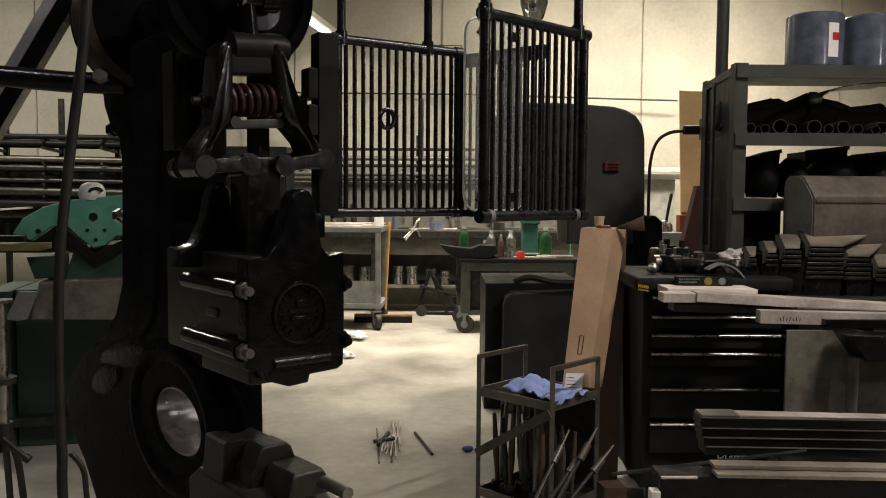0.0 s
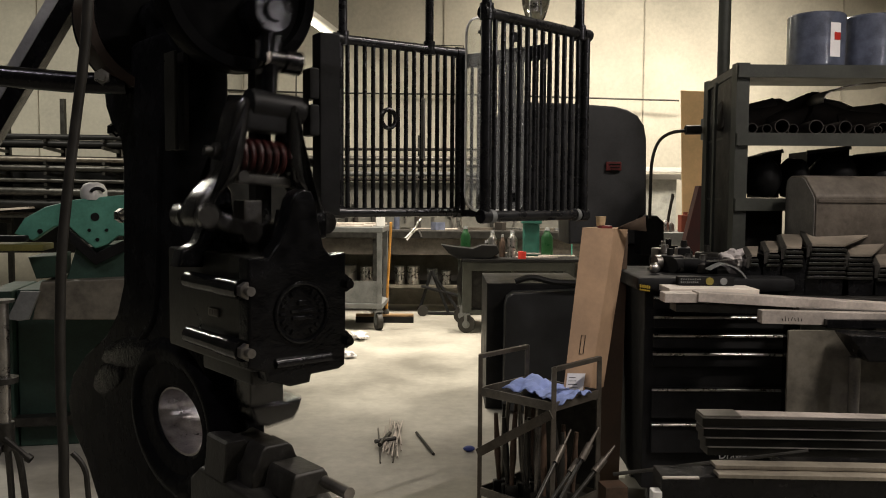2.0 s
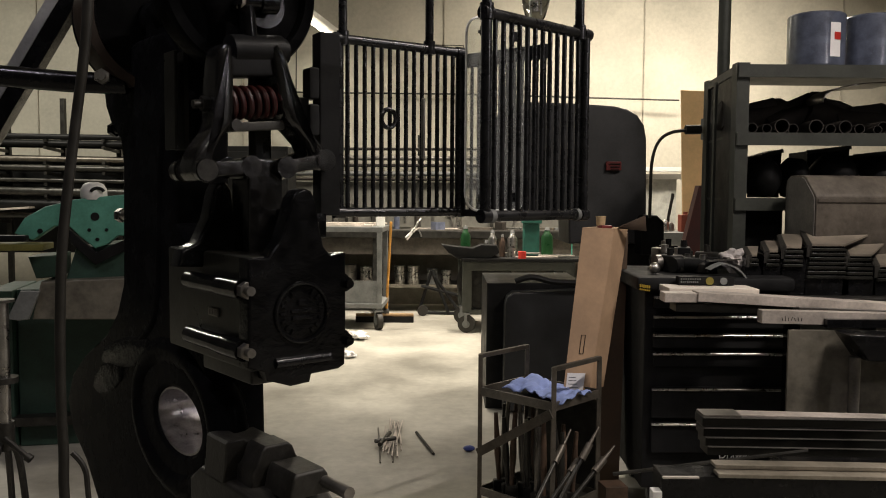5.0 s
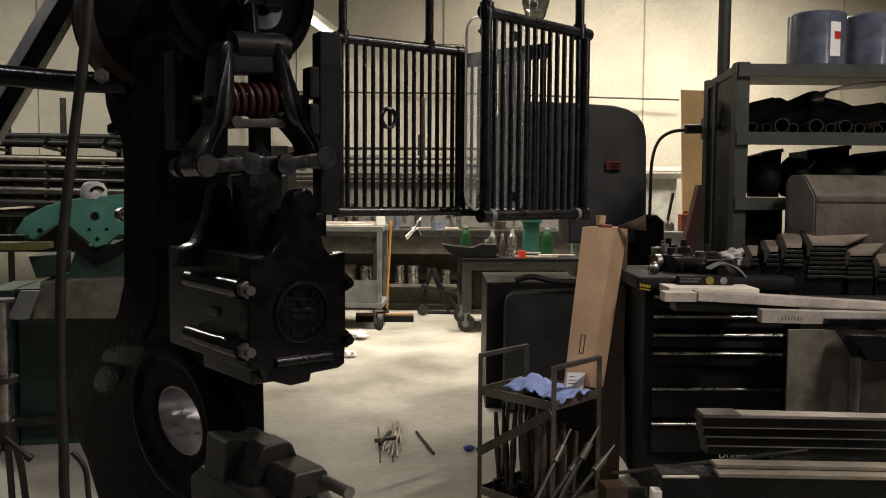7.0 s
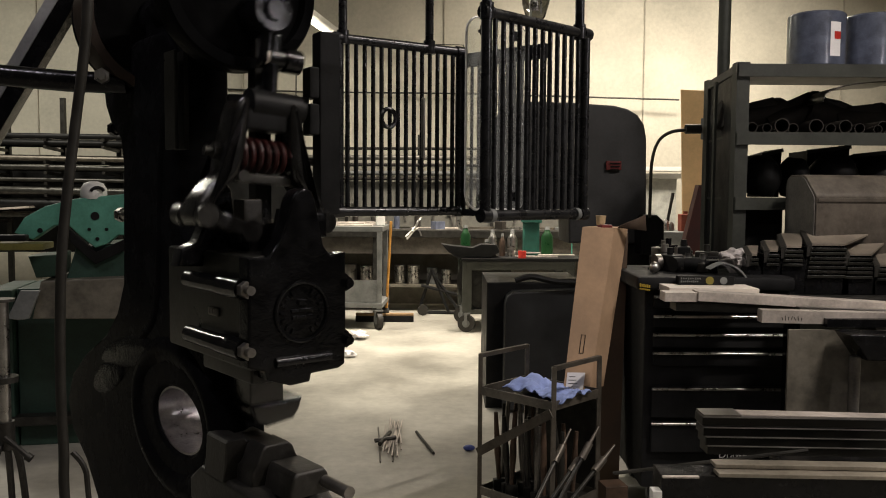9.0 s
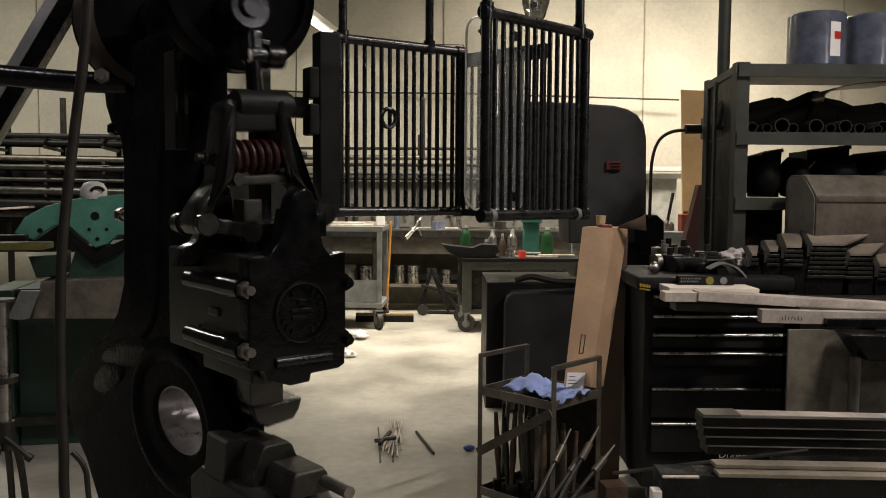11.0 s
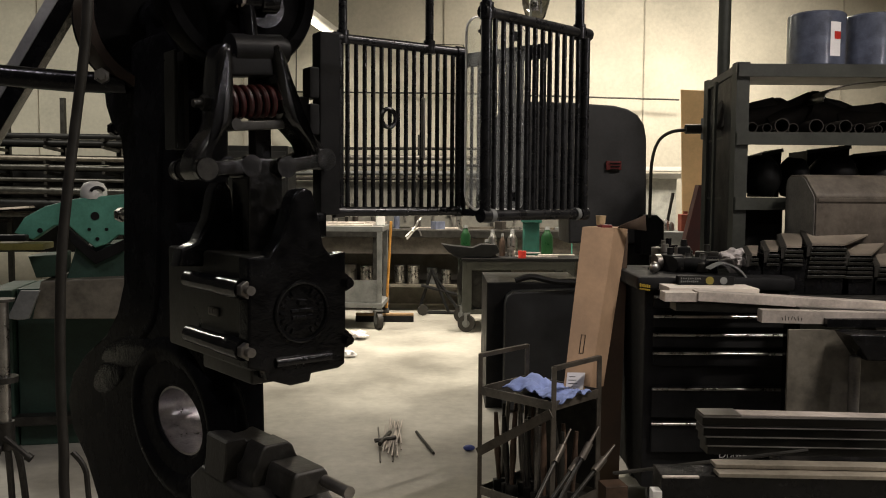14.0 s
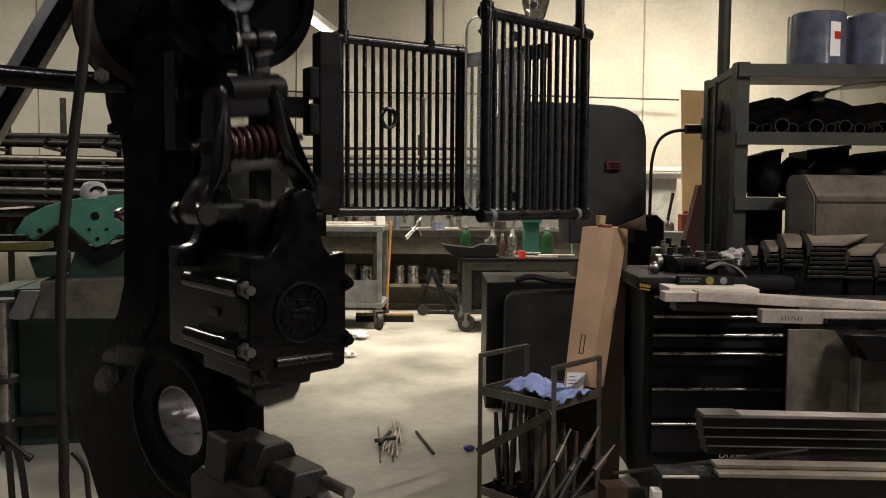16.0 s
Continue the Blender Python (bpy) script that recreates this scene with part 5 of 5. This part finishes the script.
# ---- flat stock on the material rack ----
def stock():
    def bar(x0, x1, z1, d, thick, depth, mt, lab, fall=0.0):
        """A flat bar from x0 to x1 with its front top edge at d and z1, falling by that much to its far end."""
        b = B()
        box(b, ((x1 - x0) / 2, depth / 2, -thick / 2), (x1 - x0, depth, thick), bev=0.0015)
        return place(solo("steel_bar", b, mt, lab, "steel bar", "stock on the rack"), pose(x0, d, z1, 0, math.degrees(math.atan2(fall, x1 - x0)), 0))
    pale, grey = "pale planed flat steel bar on the rack", "dull grey flat steel bar or highlight strip on the rack"
    bar(0.900, 1.258, 0.986, 3.290, 0.024, 0.16, PALE_BOARD, "pale planed board lying on the steel bars", 0.002)
    bar(0.859, 0.985, 0.977, 3.200, 0.036, 0.08, PALE_STEEL, pale)
    bar(0.987, 2.025, 0.982, 3.190, 0.036, 0.09, PALE_STEEL, pale, 0.056)
    bar(0.908, 1.389, 0.935, 3.220, 0.032, 0.09, DARK_STEEL, grey, 0.009)
    bar(1.363, 2.006, 0.930, 3.160, 0.012, 0.09, MILL_STEEL, grey, 0.021)
    marked = bar(1.191, 1.955, 0.928, 3.080, 0.048, 0.05, PALE_STEEL, pale, 0.013)
    b = B()
    for k, (x, h) in enumerate(((0.075, 0.014), (0.086, 0.018), (0.098, 0.012), (0.110, 0.016), (0.122, 0.012), (0.134, 0.017), (0.147, 0.010))):
        box(b, (x, -0.0008, -0.030 + 0.002 * (k % 2)), (0.002, 0.0012, h), Matrix.Rotation(radians(-20 + 13 * (k % 4)), 4, "Y"))
    part("marker_strokes", b, BLACK_MATT, marked, "black marker strokes")
    bar(0.900, 1.663, 0.668, 2.575, 0.008, 0.06, PALE_STEEL, pale, 0.014)
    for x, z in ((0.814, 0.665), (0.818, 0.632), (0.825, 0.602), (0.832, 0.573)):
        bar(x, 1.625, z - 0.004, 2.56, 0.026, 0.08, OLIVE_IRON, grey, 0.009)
        # paler 3.5 mm skin standing in for the highlight along the top edge
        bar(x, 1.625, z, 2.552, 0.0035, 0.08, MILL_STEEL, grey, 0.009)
    bar(0.816, 0.934, 0.671, 2.555, 0.008, 0.08, MILL_STEEL, grey)
    bar(0.779, 1.473, 0.590, 2.320, 0.011, 0.05, DULL_BAR, "dull yellowish flat steel bar on the rack", 0.008)
    bar(0.775, 1.447, 0.577, 2.280, 0.011, 0.05, DULL_BAR, "dull yellowish flat steel bar on the rack", 0.008)
    bar(0.621, 1.460, 0.564, 2.30, 0.07, 0.10, BLACK_IRON, "black steel channel on the rack", 0.012)
    bar(0.619, 0.721, 0.568, 2.280, 0.006, 0.012, PALE_STEEL, pale)
    b = B()
    sweep(b, [(0.551, 2.620, 0.460), (0.826, 2.550, 0.522), (1.128, 2.520, 0.571)], 0.006, 8)
    solo("thin_rod", b, DARK_STEEL, "thin dark steel rod lying across the stock", "rod")
    b = B()
    box(b, (0, 0, 0), (0.027, 0.04, 0.039), bev=0.003)
    place(solo("white_block", b, WHITE, "small white painted block on the rack foot", "block"), pose(0.605, 2.3, 0.506))
    rack = thing("material_rack", pose(0, 0, 0), "dark welded steel rack carrying flat stock", "material rack")
    for x, tall in ((1.42, 0.92), (2.15, 0.92)):
        for y in ((2.42, 3.36) if x > 2 else (3.36,)):
            b = B()
            box(b, (x, y, tall / 2), (0.05, 0.05, tall), bev=0.003)
            part("upright", b, BLACK_IRON, rack)
    for z, y0, y1 in ((0.915, 3.05, 3.40), (0.50, 2.50, 2.80), (0.36, 2.25, 2.45)):
        b = B()
        beam(b, (1.42 if y0 > 3 else 1.12, (y0 + y1) / 2, z - 0.03), (2.2, (y0 + y1) / 2, z - 0.03), y1 - y0, 0.03)
        part("tray", b, BLACK_IRON, rack)
    for y, z in ((2.65, 0.47), (2.35, 0.33)):
        b = B()
        box(b, (1.20, y, z / 2), (0.05, 0.05, z), bev=0.003)
        part("foot", b, BLACK_IRON, rack)
    # writing seen on the carton below the stock
    c = bpy.data.curves.new("label_text", "FONT")
    c.body, c.size, c.extrude = "Drawer", 0.044, 0.0006
    o = new("label_text", c)
    o.data.materials.append(PAPER)
    o.matrix_world = pose(1.168, 3.452, 0.248, 90, 0, 0)
    tagged(o, "pale printed word on the black chest front", "lettering")
    # grey sheet and clamp stand behind
    b = B()
    box(b, (1.53, 3.06, 0.43), (0.50, 0.012, 0.86), bev=0.002)
    solo("grey_sheet", b, SHEET_GREY, "grey-brown sheet metal panel behind the rack", "sheet metal")
    st = thing("clamp_stand", pose(0, 0, 0), "dark clamp stand with steel post", "stand")
    b = B()
    cyl(b, (1.482, 2.96, 0.0), (1.482, 2.96, 0.78), 0.02, seg=14)
    part("post", b, MILL_STEEL, st)
    b = B()
    prism(b, [(1.434, 0.865), (1.471, 0.869), (1.718, 0.858), (1.722, 0.771), (1.499, 0.774), (1.473, 0.811)], 2.90, 3.03, "y", 0.006)
    part("jaw", b, BLACK_IRON, st)


stock()


# ---- the tong cart with carton ----
def tong_cart():
    t = thing("tong_cart", pose(0, 0, 0), "small steel frame cart holding tongs and hammers", "cart")
    fl, fr = Vector((0.156, 3.35, 0)), Vector((0.422, 3.1, 0))
    back = Vector((0.157, 0.165, 0)) * 1.35
    bl, br = fl + back, fr + back
    def bar2(name, p, q, w, h, mt=DARK_STEEL):
        b = B()
        beam(b, p, q, w, h, bev=0.002)
        return part(name, b, mt, t)
    up = lambda p, z: Vector((p.x, p.y, z))
    for p in (fl, fr):
        bar2("post", up(p, 0.08), up(p, 0.705), 0.018, 0.018, CART_STEEL)
    for p in (bl, br):
        bar2("post", up(p, 0.08), up(p, 0.705), 0.018, 0.018, CART_STEEL)
    for p, q in ((fl, bl), (fr, br)):
        bar2("handle", up(p, 0.698), up(q, 0.698), 0.018, 0.018, CART_STEEL)
    for z in (0.553, 0.14):
        for p, q in ((fl, fr), (fr, br), (br, bl), (bl, fl)):
            bar2("rail", up(p, z), up(q, z), 0.008, 0.035, MILL_STEEL if p is fl else CART_STEEL)
    b = B()
    prism(b, [(p.x, p.y) for p in (fl, fr, br, bl)], 0.535, 0.541, "z")
    part("shelf", b, DARK_STEEL, t)
    b = B()
    prism(b, [(p.x, p.y) for p in (fl, fr, br, bl)], 0.125, 0.131, "z")
    part("shelf", b, DARK_STEEL, t)
    # added dark sheet: stands for the shade behind the tools, hides the lit floor
    b = B()
    beam(b, up(bl, 0.335).lerp(up(br, 0.335), 0.03), up(bl, 0.335).lerp(up(br, 0.335), 0.97), 0.004, 0.38, bev=0.001)
    part("back_panel", b, DARK_STEEL, t, "added dark sheet standing for the shade in the cart")
    bar2("brace", fl + Vector((-0.01, -0.012, 0.30)), fr + Vector((-0.01, -0.012, 0.53)), 0.006, 0.036, CART_STEEL)
    for p in (fl, fr, bl, br):
        caster(pose(p.x, p.y, 0, 0, 0, 30), 0.035, t)
    # hammers and tongs standing in the cart
    rng = random.Random(4)
    for k in range(20):
        f, g = rng.uniform(0.08, 0.95), rng.uniform(0.12, 0.8)
        p = fl.lerp(fr, f) + back * g
        o = thing("hand_hammer", pose(p.x, p.y, 0.133, rng.uniform(-4, 4), rng.uniform(-5, 5), rng.uniform(0, 180)), "forging tool with wooden handle standing in the cart", "forging tool", "tools in the cart")
        b = B()
        h = rng.uniform(0.28, 0.38)
        lathe(b, [(0.009, 0.03), (0.010, 0.1), (0.014, 0.16), (0.010, h - 0.06), (0.008, h)], 10)
        part("handle", b, rng.choice((DARK_WOOD_SHADED_CARD, DARK_STEEL, MILL_STEEL)), o)
        b = B()
        box(b, (0, 0, 0.025), (0.05, 0.028, 0.05), bev=0.006)
        part("head", b, DARK_STEEL, o)
    for p, q in (((0.418, 2.950, 0.228), (0.594, 3.100, 0.478)), ((0.377, 2.950, 0.217), (0.553, 3.100, 0.401)), ((0.441, 2.900, 0.237), (0.645, 3.050, 0.422)), ((0.326, 2.950, 0.206), (0.503, 3.200, 0.438))):
        o = thing("pry_bar", pose(0, 0, 0), "long steel bar tool leaning beside the cart", "steel tool", "bars beside the cart")
        p, q = Vector(p), Vector(q)
        b = B()
        low = p + (p - q) * ((p.z - 0.01) / (q.z - p.z))
        sweep(b, [low, q.lerp(p, 0.3)], 0.008, 10)
        part("shank", b, DARK_STEEL, o)
        b = B()
        cyl(b, q.lerp(p, 0.42), q.lerp(p, 0.22), 0.014, seg=14)
        cyl(b, q.lerp(p, 0.22), q, 0.008, 0.004, seg=10)
        part("head", b, CART_STEEL, o)
    # blue towels
    b = B()
    n, m = 36, 20
    o = fl + back * 0.25
    ex, ey = (fr - fl) * 1.02, back * 0.62
    grid = []
    for i in range(n + 1):
        row = []
        for j in range(m + 1):
            u, v = i / n, j / m
            p = o + ex * (0.18 + 0.86 * u) + ey * (v - 0.1 + 0.16 * math.sin(5 * u))
            hump = 0.050 * math.exp(-((u - 0.16) / 0.12) ** 2) + 0.010 * math.exp(-((u - 0.48) / 0.2) ** 2) + 0.03 * math.exp(-((u - 0.95) / 0.1) ** 2)
            z = 0.566 + 0.7 * hump * (1 - (2 * v - 1) ** 2) + 0.022 * noise.noise(Vector((u * 7, v * 4, 0.3))) + 0.010 * noise.noise(Vector((u * 19, v * 11, 2)))
            row.append(b.verts.new((p.x, p.y, z)))
        grid.append(row)
    for i in range(n):
        for j in range(m):
            b.faces.new((grid[i][j], grid[i + 1][j], grid[i + 1][j + 1], grid[i][j + 1]))
    s = solo("blue_towel", b, BLUE_CLOTH, "crumpled light blue shop towel on the cart", "towel", angle=180)
    md = s.modifiers.new("thick", "SOLIDIFY")
    md.thickness = 0.004


tong_cart()


def carton():
    bl, brr = Vector((0.494, 3.360, 0.547)), Vector((0.600, 3.360, 0.534))
    bl.z = brr.z = 0.543
    tl, tr = Vector((0.589, 3.520, 1.216)), Vector((0.725, 3.520, 1.212))
    fl, fr = bl, brr
    dep0, dep1 = Vector((0.085, 0.13, 0.0)), Vector((0.085, 0.13, 0.0))
    t = thing("cardboard_carton", pose(0, 0, 0), "tall narrow brown cardboard carton leaning upright", "cardboard box")
    b = B()
    lo = [fl, fr, fr + dep0, fl + dep0]
    hi = [tl, tr, tr + dep1, tl + dep1]
    vl, vh = [b.verts.new(p) for p in lo], [b.verts.new(p) for p in hi]
    b.faces.new(vl[::-1])
    for i in range(4):
        b.faces.new((vl[i], vl[(i + 1) % 4], vh[(i + 1) % 4], vh[i]))
    b.faces.new(vh)
    part("body", b, CARD, t)
    # flap standing open at the top, its card darkened to stand for shade
    b = B()
    a0 = tr + dep1 * 0.2
    f = [b.verts.new(a0 + Vector(p)) for p in ((0, 0, 0), (0.13, 0.03, -0.012), (0.125, 0.035, 0.055), (0.015, 0.005, 0.012))]
    b.faces.new(f)
    o = part("flap", b, mat("shaded_flap_card", (0.055, 0.034, 0.02), 0.85, 0, 0.2, 6, 0.1), t, "open brown flap, coloured dark for shade")
    md = o.modifiers.new("thick", "SOLIDIFY")
    md.thickness = 0.004
    b = B()
    nrm = ((tr - tl).cross(bl - tl)).normalized()
    if nrm.y > 0:
        nrm = -nrm
    c = lambda u, v: bl.lerp(brr, u).lerp(tl.lerp(tr, u), v) + nrm * 0.002
    b.faces.new([b.verts.new(c(u, v)) for u, v in ((0.08, 0.02), (0.75, 0.02), (0.75, 0.12), (0.08, 0.12))])
    part("label", b, PAPER, t, "white shipping label")
    b = B()
    e = [c(u, v) for u, v in ((0.42, 0.235), (0.56, 0.235), (0.56, 0.345), (0.42, 0.345))]
    sweep(b, e + e[:1], 0.0014, 6)
    part("hand_slot", b, DARK_STEEL, t)
    b = B()
    for k in range(4):
        p, q = c(0.15, 0.035 + 0.02 * k), c(0.55 - 0.05 * k, 0.035 + 0.02 * k)
        cyl(b, p, q, 0.0012, seg=6)
    part("print_lines", b, BLACK_MATT, t)
    # red tag and wooden knob sticking out at the top
    b = B()
    beam(b, tl.lerp(tr, 0.55) + Vector((0, 0.02, 0.0)), tr + Vector((-0.01, 0.04, 0.0)), 0.04, 0.026, bev=0.006)
    solo("red_tag", b, DULL_RED, "red plastic piece sticking out of carton", "tag")
    b = B()
    k0 = tl.lerp(tr, 0.62) + Vector((0.0, 0.04, 0.01))
    cyl(b, k0, k0 + Vector((0, 0, 0.04)), 0.018, 0.022, seg=14)
    solo("wooden_knob", b, mat("pale_wood", (0.5, 0.36, 0.2), 0.6), "pale wooden knob sticking out of carton", "knob")


carton()


# shaded side of the brown carton as a separate body, shade in its colour
def carton_shaded_side():
    t = thing("carton_shaded_side", pose(0, 0, 0), "shaded right side of the brown carton, built as its own body", "cardboard box")
    a, c, e, g = Vector((0.678, 3.720, 0.007)), Vector((0.807, 3.720, 0.008)), Vector((0.854, 3.840, 1.179)), Vector((0.766, 3.840, 1.184))
    a.z = c.z = 0.004
    dep = Vector((0.02, 0.10, 0))
    b = B()
    lo, hi = [b.verts.new(p) for p in (a, c, c + dep, a + dep)], [b.verts.new(p) for p in (g, e, e + dep, g + dep)]
    b.faces.new(lo[::-1])
    b.faces.new(hi)
    for i in range(4):
        b.faces.new((lo[i], lo[(i + 1) % 4], hi[(i + 1) % 4], hi[i]))
    part("body", b, mat("shaded_card", (0.075, 0.048, 0.03), 0.8, 0, 0.2, 6, 0.1), t)


carton_shaded_side()


# ---- floor items ----
def floor_items():
    rng = random.Random(2)
    for k in range(16):
        c = Vector((-0.270, 4.50, 0.005))
        a = radians(rng.uniform(83, 96))
        L = rng.uniform(0.16, 0.32)
        off = Vector((rng.uniform(-0.075, 0.075), rng.uniform(-0.10, 0.10), 0.006 * (k % 4)))
        b = B()
        d = Vector((math.cos(a), math.sin(a), 0)) * L
        cyl(b, c + off - d, c + off + d, 0.0042, seg=8)
        solo("steel_rod", b, PALE_STEEL if k % 4 else MILL_STEEL, "short steel rod scattered on the floor", "rod", "rods on the floor")
    b = B()
    p, q = Vector((*(-0.143, 4.634), 0.008)), Vector((*(-0.042, 4.247), 0.008))
    cyl(b, p, q, 0.008, seg=8)
    solo("steel_rod", b, DARK_STEEL, "dark steel rod lying apart on the floor", "rod", "rods on the floor")
    b = B()
    sweep(b, [(*(-0.356, 4.385), 0.03), (*(-0.251, 4.449), 0.03)], 0.012, 8)
    sweep(b, [(*(-0.327, 4.327), 0.03), (*(-0.287, 4.543), 0.03)], 0.012, 8)
    solo("bracket", b, DARK_STEEL, "small dark bracket lying on the rods", "bracket")
    for x, y, r in ((-0.782, 7.686, 0.10), (-0.772, 6.817, 0.07)):
        b = B()
        bmesh.ops.create_icosphere(b, subdivisions=3, radius=r)
        for w in b.verts:
            w.co *= 0.75 + 0.7 * noise.noise(w.co * 14 + Vector((x * 90, 0, 0)))
            w.co.z *= 0.45
        lo = min(w.co.z for w in b.verts)
        place(solo("crumpled_paper", b, PAPER, "crumpled white paper on the concrete floor", "paper", "papers on the floor"), pose(x, y, -lo))
    b = B()
    prism(b, [(-0.042, -0.04), (0.042, -0.04), (0.042, 0.04), (-0.042, 0.04)], 0, 0.085, "z", 0.002)
    # card takes the dark wood colour: the shadow over the box is in it
    place(solo("small_carton", b, DARK_WOOD_SHADED_CARD, "small brown cardboard box, coloured dark for shadow", "cardboard box"), pose(0.631, 3.0, 0.0, 0, 0, 10) @ pose(0, 0, 0.21))
    b = B()
    c = bmesh.ops.create_uvsphere(b, u_segments=14, v_segments=8, radius=0.02)
    bmesh.ops.scale(b, vec=(1.6, 1, 0.8), verts=c["verts"])
    place(solo("blue_plug", b, mat("blue_plastic", (0.05, 0.07, 0.25), 0.4), "small blue plastic plug on the floor", "plug"), pose(*(0.145, 4.318), 0.016))


floor_items()


# ---- near left: hose, diagonal beam, stand ----
def near_left():
    b = B()
    sweep(b, smooth_path([(-0.681, 1.620, 1.758), (-0.685, 1.620, 1.673), (-0.695, 1.620, 1.588), (-0.708, 1.620, 1.502), (-0.722, 1.610, 1.371), (-0.733, 1.600, 1.241), (-0.740, 1.600, 1.109), (-0.742, 1.600, 0.954),
                          (-0.739, 1.600, 0.842), (-0.738, 1.600, 0.729), (-0.72, 1.62, 0.4), (-0.7, 1.66, 0.02)]), 0.0102, 10)
    solo("hanging_hose", b, RUBBER, "black rubber hose hanging beside the hammer", "hose")
    b = B()
    sweep(b, smooth_path([(-0.790, 1.750, 0.794), (-0.764, 1.750, 0.758), (-0.756, 1.750, 0.683), (-0.73, 1.76, 0.3), (-0.7, 1.8, 0.02)]), 0.006, 8)
    solo("hanging_hose", b, RUBBER, "thin black cable hanging beside the hammer", "hose")
    t = thing("diagonal_brace", pose(0, 0, 0), "dark steel angle brace slanting down from above", "brace")
    b = B()
    p0, p1 = Vector((-1.085, 2.600, 2.039)), Vector((-1.503, 2.600, 1.364))
    beam(b, p0, p1, 0.05, 0.060, bev=0.003)
    part("web", b, BLACK_IRON, t)
    b = B()
    off = Vector((-0.030, -0.022, 0.020))
    beam(b, p0 + off, p1 + off, 0.012, 0.034, bev=0.002)
    part("flange", b, mat("light_grey_edge", (0.34, 0.34, 0.34), 0.5), t)
    s = thing("pipe_stand", pose(0, 0, 0), "steel pipe stand with splayed legs", "stand")
    c = Vector((-0.933, 1.750, 0.989))
    top = 1.117
    b = B()
    cyl(b, (c.x, c.y, 0.84), (c.x, c.y, top), 0.0135, seg=18)
    part("inner_pipe", b, BRIGHT_STEEL, s, "bright chrome pipe")
    b = B()
    cyl(b, (c.x, c.y, top), (c.x, c.y, top + 0.006), 0.026, seg=20)
    part("top_flange", b, MILL_STEEL, s)
    b = B()
    cyl(b, (c.x, c.y, 0.945), (c.x, c.y, 0.957), 0.030, seg=20)
    part("collar", b, DARK_STEEL, s)
    b = B()
    cyl(b, (c.x, c.y, 0.80), (c.x, c.y, 0.86), 0.020, seg=16)
    part("socket", b, DARK_STEEL, s)
    for dx, dy in ((-0.03, 0.10), (0.0, -0.12), (0.05, 0.02)):
        b = B()
        sweep(b, smooth_path([(c.x + dx * 0.2, c.y + dy * 0.1, 0.82), (c.x + dx * 0.6, c.y + dy * 0.5, 0.74), (c.x + dx, c.y + dy, 0.4), (c.x + dx * 1.1, c.y + dy * 1.5, 0.01)]), 0.0075, 8)
        part("leg", b, DARK_STEEL, s)
    b = B()
    sweep(b, [(c.x + 0.01, c.y - 0.02, 0.83), (c.x + 0.066, c.y - 0.03, 0.79)], 0.006, 8)
    cyl(b, (c.x + 0.060, c.y - 0.03, 0.795), (c.x + 0.070, c.y - 0.03, 0.788), 0.009, seg=10)
    part("clamp_lever", b, DARK_STEEL, s)


near_left()


def bulb():
    t = thing("hanging_lamp", pose(0.279, 2.6, 1.875), "clear glass bulb lamp hanging above the guard", "lamp")
    b = B()
    lathe(b, [(0.012, 0.0), (0.030, 0.02), (0.042, 0.06), (0.046, 0.10), (0.042, 0.16), (0.03, 0.2)], 28)
    part("glass", b, GLASS, t).visible_shadow = False
    b = B()
    sweep(b, [(-0.012, 0, 0.02), (-0.014, 0, 0.16)], 0.003, 6)
    sweep(b, [(0.014, 0, 0.03), (0.010, 0, 0.16)], 0.003, 6)
    cyl(b, (0, 0, 0.04), (0, 0, 0.09), 0.008, seg=10)
    cyl(b, (0, 0, 0.2), (0, 0, 0.30), 0.03, seg=16)
    cyl(b, (0, 0, 0.30), (0, 0, 3.17), 0.006, seg=8)
    part("stem", b, BRIGHT_STEEL, t)


bulb()


# ---- what moves: crank, spring arms, links and ram of the hammer ----
BLOWS = (2.1, 3.1, 3.84, 4.70, 5.58, 6.5, 9.1, 9.98, 11.0, 12.935, 13.69, 14.46, 15.2, 15.93)
TURN = ((-0.44, 0), (-0.38, 12), (-0.3, 66), (-0.2, 114), (-0.1, 188), (0.0, 236), (0.1, 288), (0.2, 326), (0.3, 352), (0.4, 360))


def crank_angle(t):
    """Degrees of crank turn past the top; the crank rests at -33 between blows."""
    turn = -33.0
    for blow in BLOWS:
        turn += float(np.interp(t - blow, [q[0] for q in TURN], [q[1] for q in TURN]))
    return turn


def motions():
    steps = [k / 30 for k in range(481)]
    disc, arms, ram, left, right = [], [], [], [], []
    for t in steps:
        a = radians(crank_angle(t))
        px, pz = CRANK_R * math.sin(a), CRANK_Z + CRANK_R * math.cos(a)
        phi = math.asin(px / PITMAN)
        disc.append((t, pose(0, 0, CRANK_Z, 0, math.degrees(a), 0)))
        arm = pose(px, SWING_Y, pz, 0, math.degrees(phi), 0)
        arms.append((t, arm))
        low = (1 - math.cos(a)) / 2
        rz = pz - PITMAN * math.cos(phi) - 1.400 - 0.026 * low ** 3
        ram.append((t, pose(0, SWING_Y, rz)))
        for rows, sx in ((left, -1), (right, 1)):
            outer = arm @ Vector((sx * 0.155, 0, -0.495))
            inner = Vector((sx * 0.046, 0, 1.40 + rz))
            d = outer - inner
            rows.append((t, pose(inner.x, SWING_Y, inner.z, 0, math.degrees(math.atan2(-d.z * sx, d.x * sx)), 0)))
    walk(CRANK, disc)
    walk(ARMS, arms)
    walk(RAM, ram)
    walk(LINKS[0][0], left)
    walk(LINKS[1][0], right)


motions()
